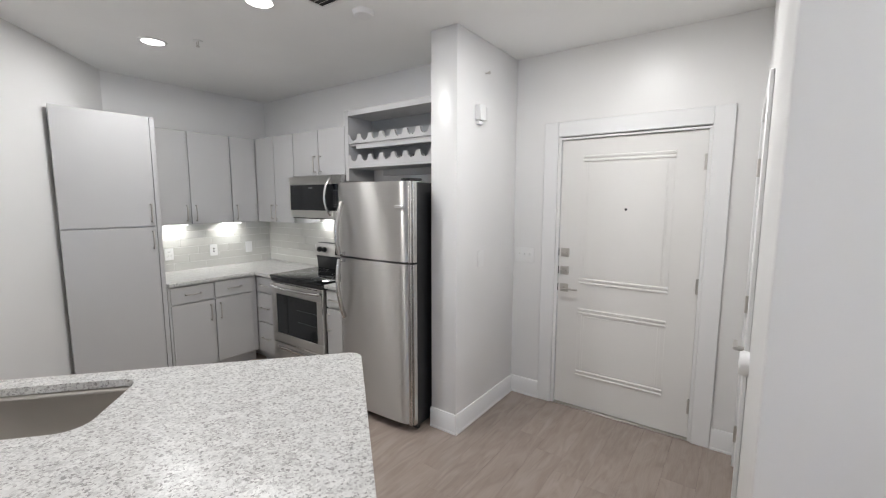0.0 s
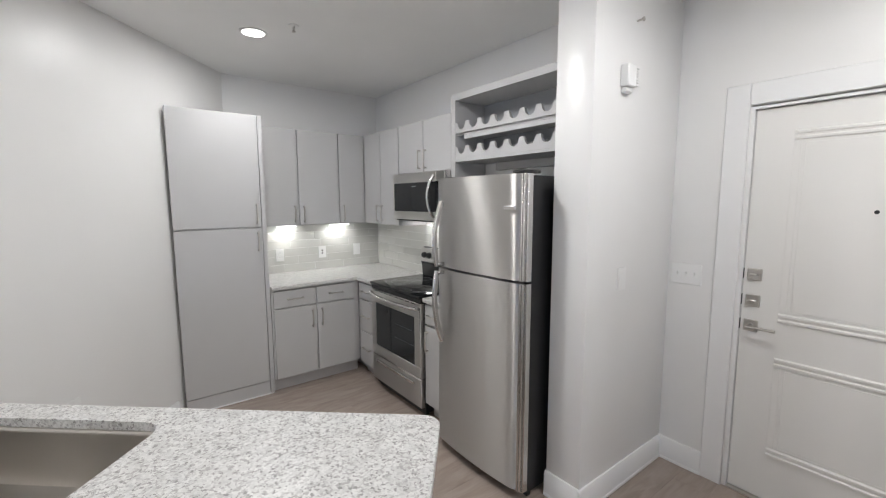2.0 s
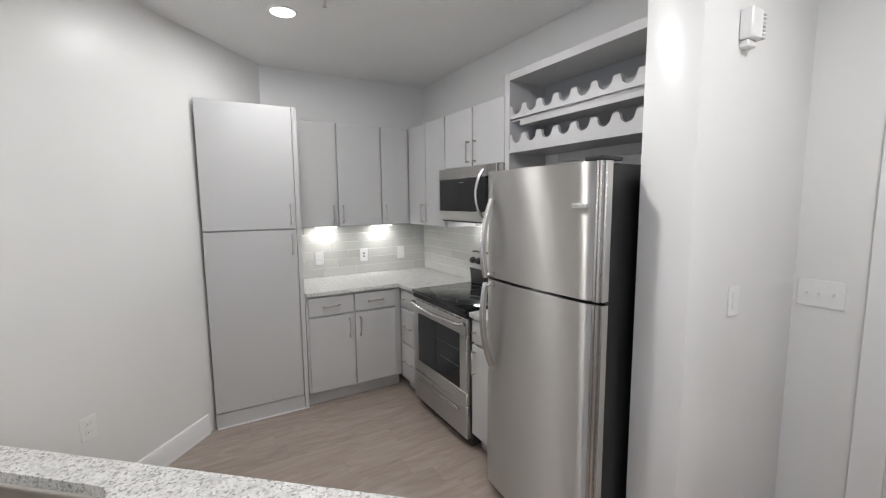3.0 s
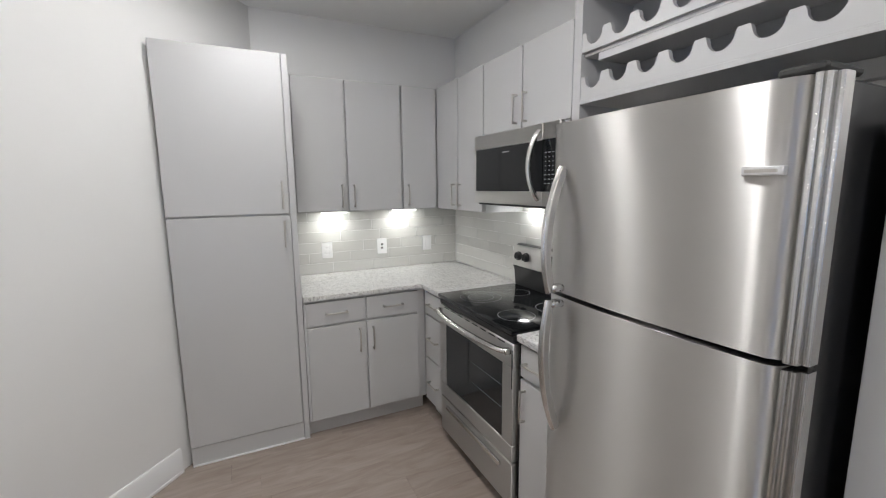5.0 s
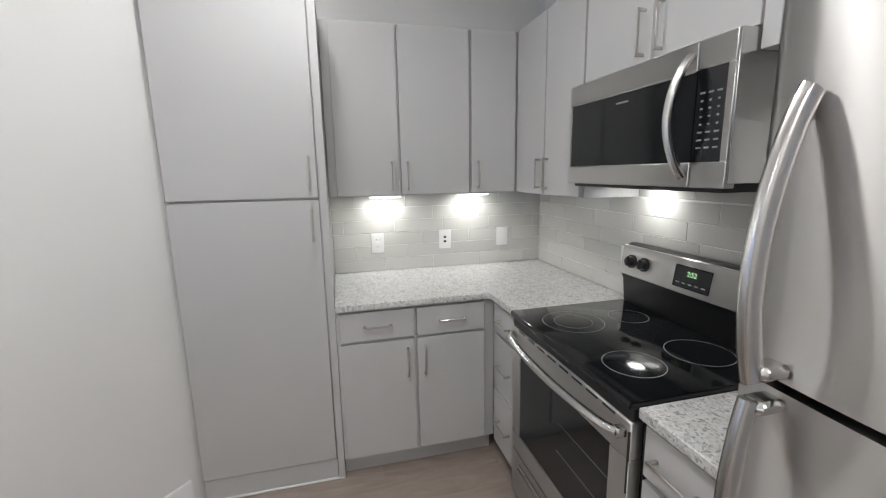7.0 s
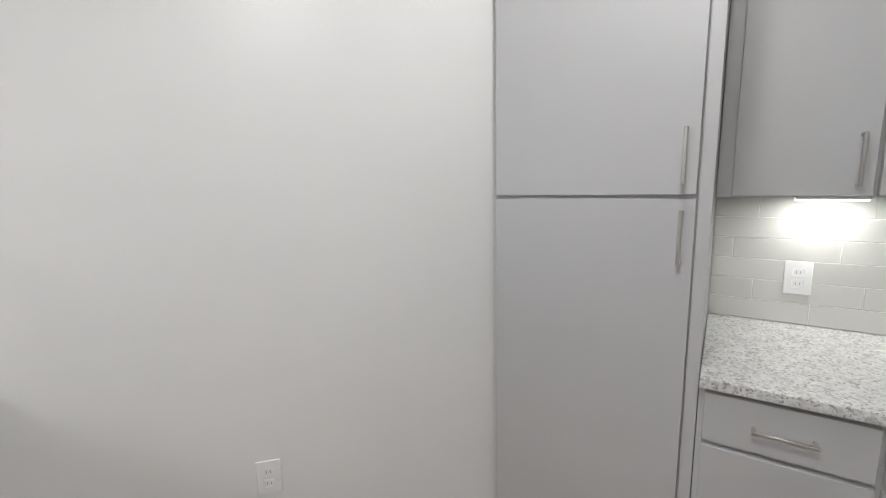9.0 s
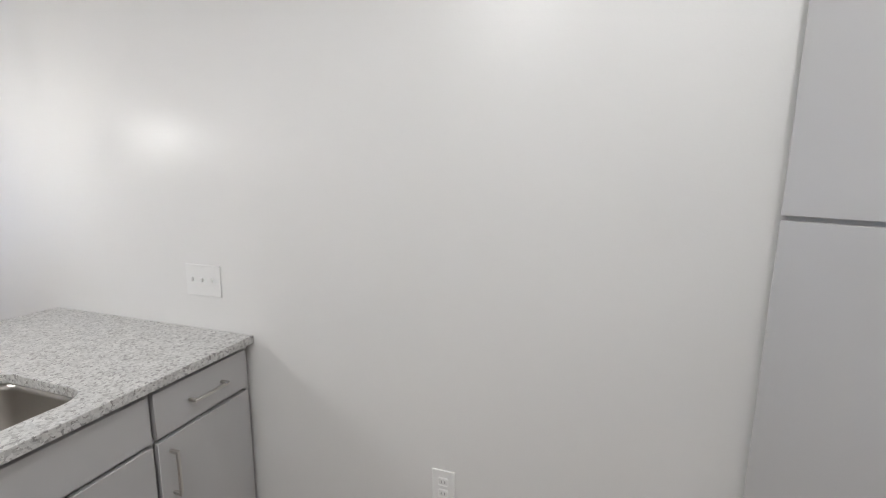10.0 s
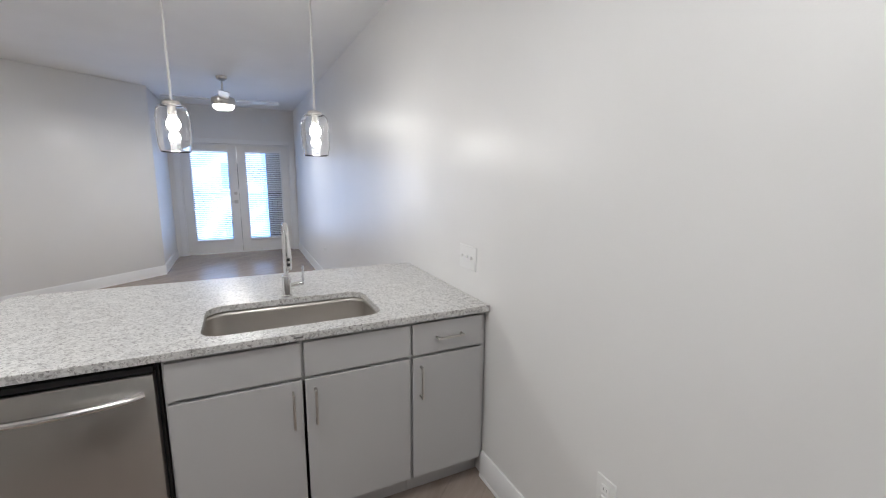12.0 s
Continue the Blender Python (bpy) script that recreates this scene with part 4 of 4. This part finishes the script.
for k in range(4):
    m = Matrix.Translation((FA, FB, CEIL - 0.285)) @ Matrix.Rotation(radians(3 + 90 * k), 4, "Z") @ Matrix.Rotation(radians(-12), 4, "X")
    bl = prism(B(), [(0.15, -0.03), (0.22, -0.055), (0.62, -0.068), (0.66, -0.04), (0.66, 0.05), (0.22, 0.055), (0.15, 0.03)], "z", -0.004, 0.004)
    bl.transform(m)
    part("blade", bl, BLADE, fn)
lamp("fan_bulb", "AREA", GRID @ pose(FA, FB, CEIL - 0.42), 17, 0.22, (1, 0.985, 0.96))

# ---- balcony doors ----
WB = -5.15
MW = GRID @ pose(0, WB, 0, 0, 0, 180)
casing(-1.42, 0.42, 2.04, 0.09, MW)
for nm, x0, x1, knob in (("door_3", -1.404, -0.504, -0.56), ("door_4", -0.498, 0.404, None)):
    w = thing(nm, "white glazed balcony door with lowered blinds", "door", MW, ((x0 + x1) / 2, 0, 0), kind="structure")
    f = B()
    gx0, gx1, gz0, gz1 = x0 + 0.15, x1 - 0.15, 0.28, 1.90
    for a in ((x0, gx0, 0.03, 0.075, 0.012, 2.024), (gx1, x1, 0.03, 0.075, 0.012, 2.024), (gx0, gx1, 0.03, 0.075, 0.012, gz0), (gx0, gx1, 0.03, 0.075, gz1, 2.024)):
        box(f, *a, 0.002)
    part("door_frame", f, DOORM, w)
    pn = part("pane", box(B(), gx0, gx1, 0.05, 0.056, gz0, gz1), PANE, w)
    pn.visible_shadow = False
    bl = thing("window_blind", "white horizontal slat blind, lowered and open", "blind", MW, ((x0 + x1) / 2, 0.02, gz0), group="door blinds")
    part("head_rail", box(B(), gx0 - 0.02, gx1 + 0.02, -0.01, 0.028, gz1, gz1 + 0.05, 0.003), TRIM, bl)
    n = 44
    for i in range(n):
        z = gz0 + 0.02 + (gz1 - gz0 - 0.04) * i / (n - 1)
        s = box(B(), gx0 - 0.015, gx1 + 0.015, -0.019, 0.019, -0.001, 0.001)
        s.transform(pose(0, 0.008, z, -28))
        part("slat", s, BLIND, bl)
    part("bottom_rail", box(B(), gx0 - 0.02, gx1 + 0.02, -0.008, 0.022, gz0 - 0.03, gz0 - 0.008, 0.003), TRIM, bl)
    if knob:
        lever(w, knob, 0.98, 0.03, -1, 0.09)
        part("deadbolt", cyl(B(), (knob, 0.03, 1.14), (knob, 0.01, 1.14), 0.03, 18), NICKEL, w)

# ---- outside the doors ----
bal = single("balcony_floor", box(B(), -1.5, 2.6, -7.2, -5.33, -0.25, -0.03), CONCRETE, "grey concrete balcony slab", "balcony", True)
rail = thing("balcony_railing", "dark metal balcony railing with thin balusters", "railing", GRID, (0.4, -6.9, -0.03))
for z in (0.05, 1.02):
    part("rail", box(B(), -1.5, 2.6, -6.92, -6.88, z, z + 0.04, 0.004), RAILM, rail)
for i in range(36):
    part("baluster", box(B(), -1.45 + i * 0.115, -1.435 + i * 0.115, -6.908, -6.893, 0.09, 1.02), RAILM, rail)
single("balcony_wall", box(B(), -1.1, 0.0, -7.0, -6.9, -0.03, 3.2), BRICKM, "grey clad side wall of the balcony", "wall", True)
hs = thing("apartment_building", "pale apartment building across the street", "building", GRID, (0, -24, -4))
part("wall", box(B(), -22, 24, -32, -24, -4, 13), FACADE, hs)
part("roof", box(B(), -22.4, 24.4, -32.4, -23.6, 13, 13.5), BRICKM, hs)
for i in range(11):
    for j in range(5):
        x, z = -18 + i * 3.6, -2.6 + j * 3.1
        wn = part("window", box(B(), x, x + 1.5, -24.001, -23.9, z, z + 1.7), TRIM, hs)
        part("pane", box(B(), x + 0.1, x + 1.4, -23.9, -23.88, z + 0.1, z + 1.6), GLASSB, wn)

# ---- tiles and planks ----
random.seed(4)


def tile_mesh(w, h):
    return mesh("tile", box(B(), 0.0012, w - 0.0012, -0.008, 0, 0.0012, h - 0.0012, 0.0015), TILE)


TW, TH = 0.305, 0.0775
cache = {}


def tile_field(name, label, m, x0, x1, z0, z1):
    bed = single(name, box(B(), x0, x1, -0.009, -0.0005, z0, z1), GROUT, label, "backsplash", kind="structure")
    bed.matrix_world = m
    r, z = 0, z0
    while z < z1 - 0.01:
        h = min(TH, z1 - z)
        x = x0 - (0.0, 0.17, 0.07, 0.24)[r % 4]
        while x < x1 - 0.012:
            a, b = max(x, x0), min(x + TW, x1)
            if b - a > 0.012:
                key = (round(b - a, 3), round(h, 3))
                cache.setdefault(key, tile_mesh(b - a, h))
                o = new("tile", cache[key])
                o.parent = bed
                o.location = (a, -0.0032, z)
            x += TW
        z += TH
        r += 1


tile_field("backsplash_back", "glossy grey subway tile backsplash with white joints", pose(XB + 0.0005, 0, 0, 0, 0, 90), 2.662, 3.998, 0.915, UP - 0.001)
tile_field("backsplash_range", "glossy grey subway tile backsplash behind the range", pose(0, YR - 0.0005, 0), -3.69, -1.75, 0.915, UP - 0.001)
tile_field("backsplash_upper", "glossy grey subway tile above the range", pose(0, YR - 0.0005, 0), -2.752, -2.01, UP, 1.44)

PW, PL = 0.178, 1.22
pm = mesh("plank", box(B(), 0.0003, PW - 0.0003, 0.0003, PL - 0.0003, -0.006, 0, 0.0006), WOOD)
for i in range(-23, 32):
    y = -5.2 - random.random() * PL
    while y < 4.5:
        cx, cy = i * PW + PW / 2, y + PL / 2
        g = GRID.inverted() @ Vector((cx, cy, 0))
        u, v = g.x, -g.y
        inside = u > WA - 0.75 and v < 5.9 and cx > XB - 0.15 and cx < 5.1
        if cx > XR + 0.2 and cy > 2.9:
            inside = False
        if cx > 4.0 and cy > -0.8:
            inside = False
        if u > 2.2 and v > 4.2:
            inside = False
        if inside:
            o = new("plank", pm)
            o.parent = floor
            o.location = (i * PW, y, 0)
        y += PL
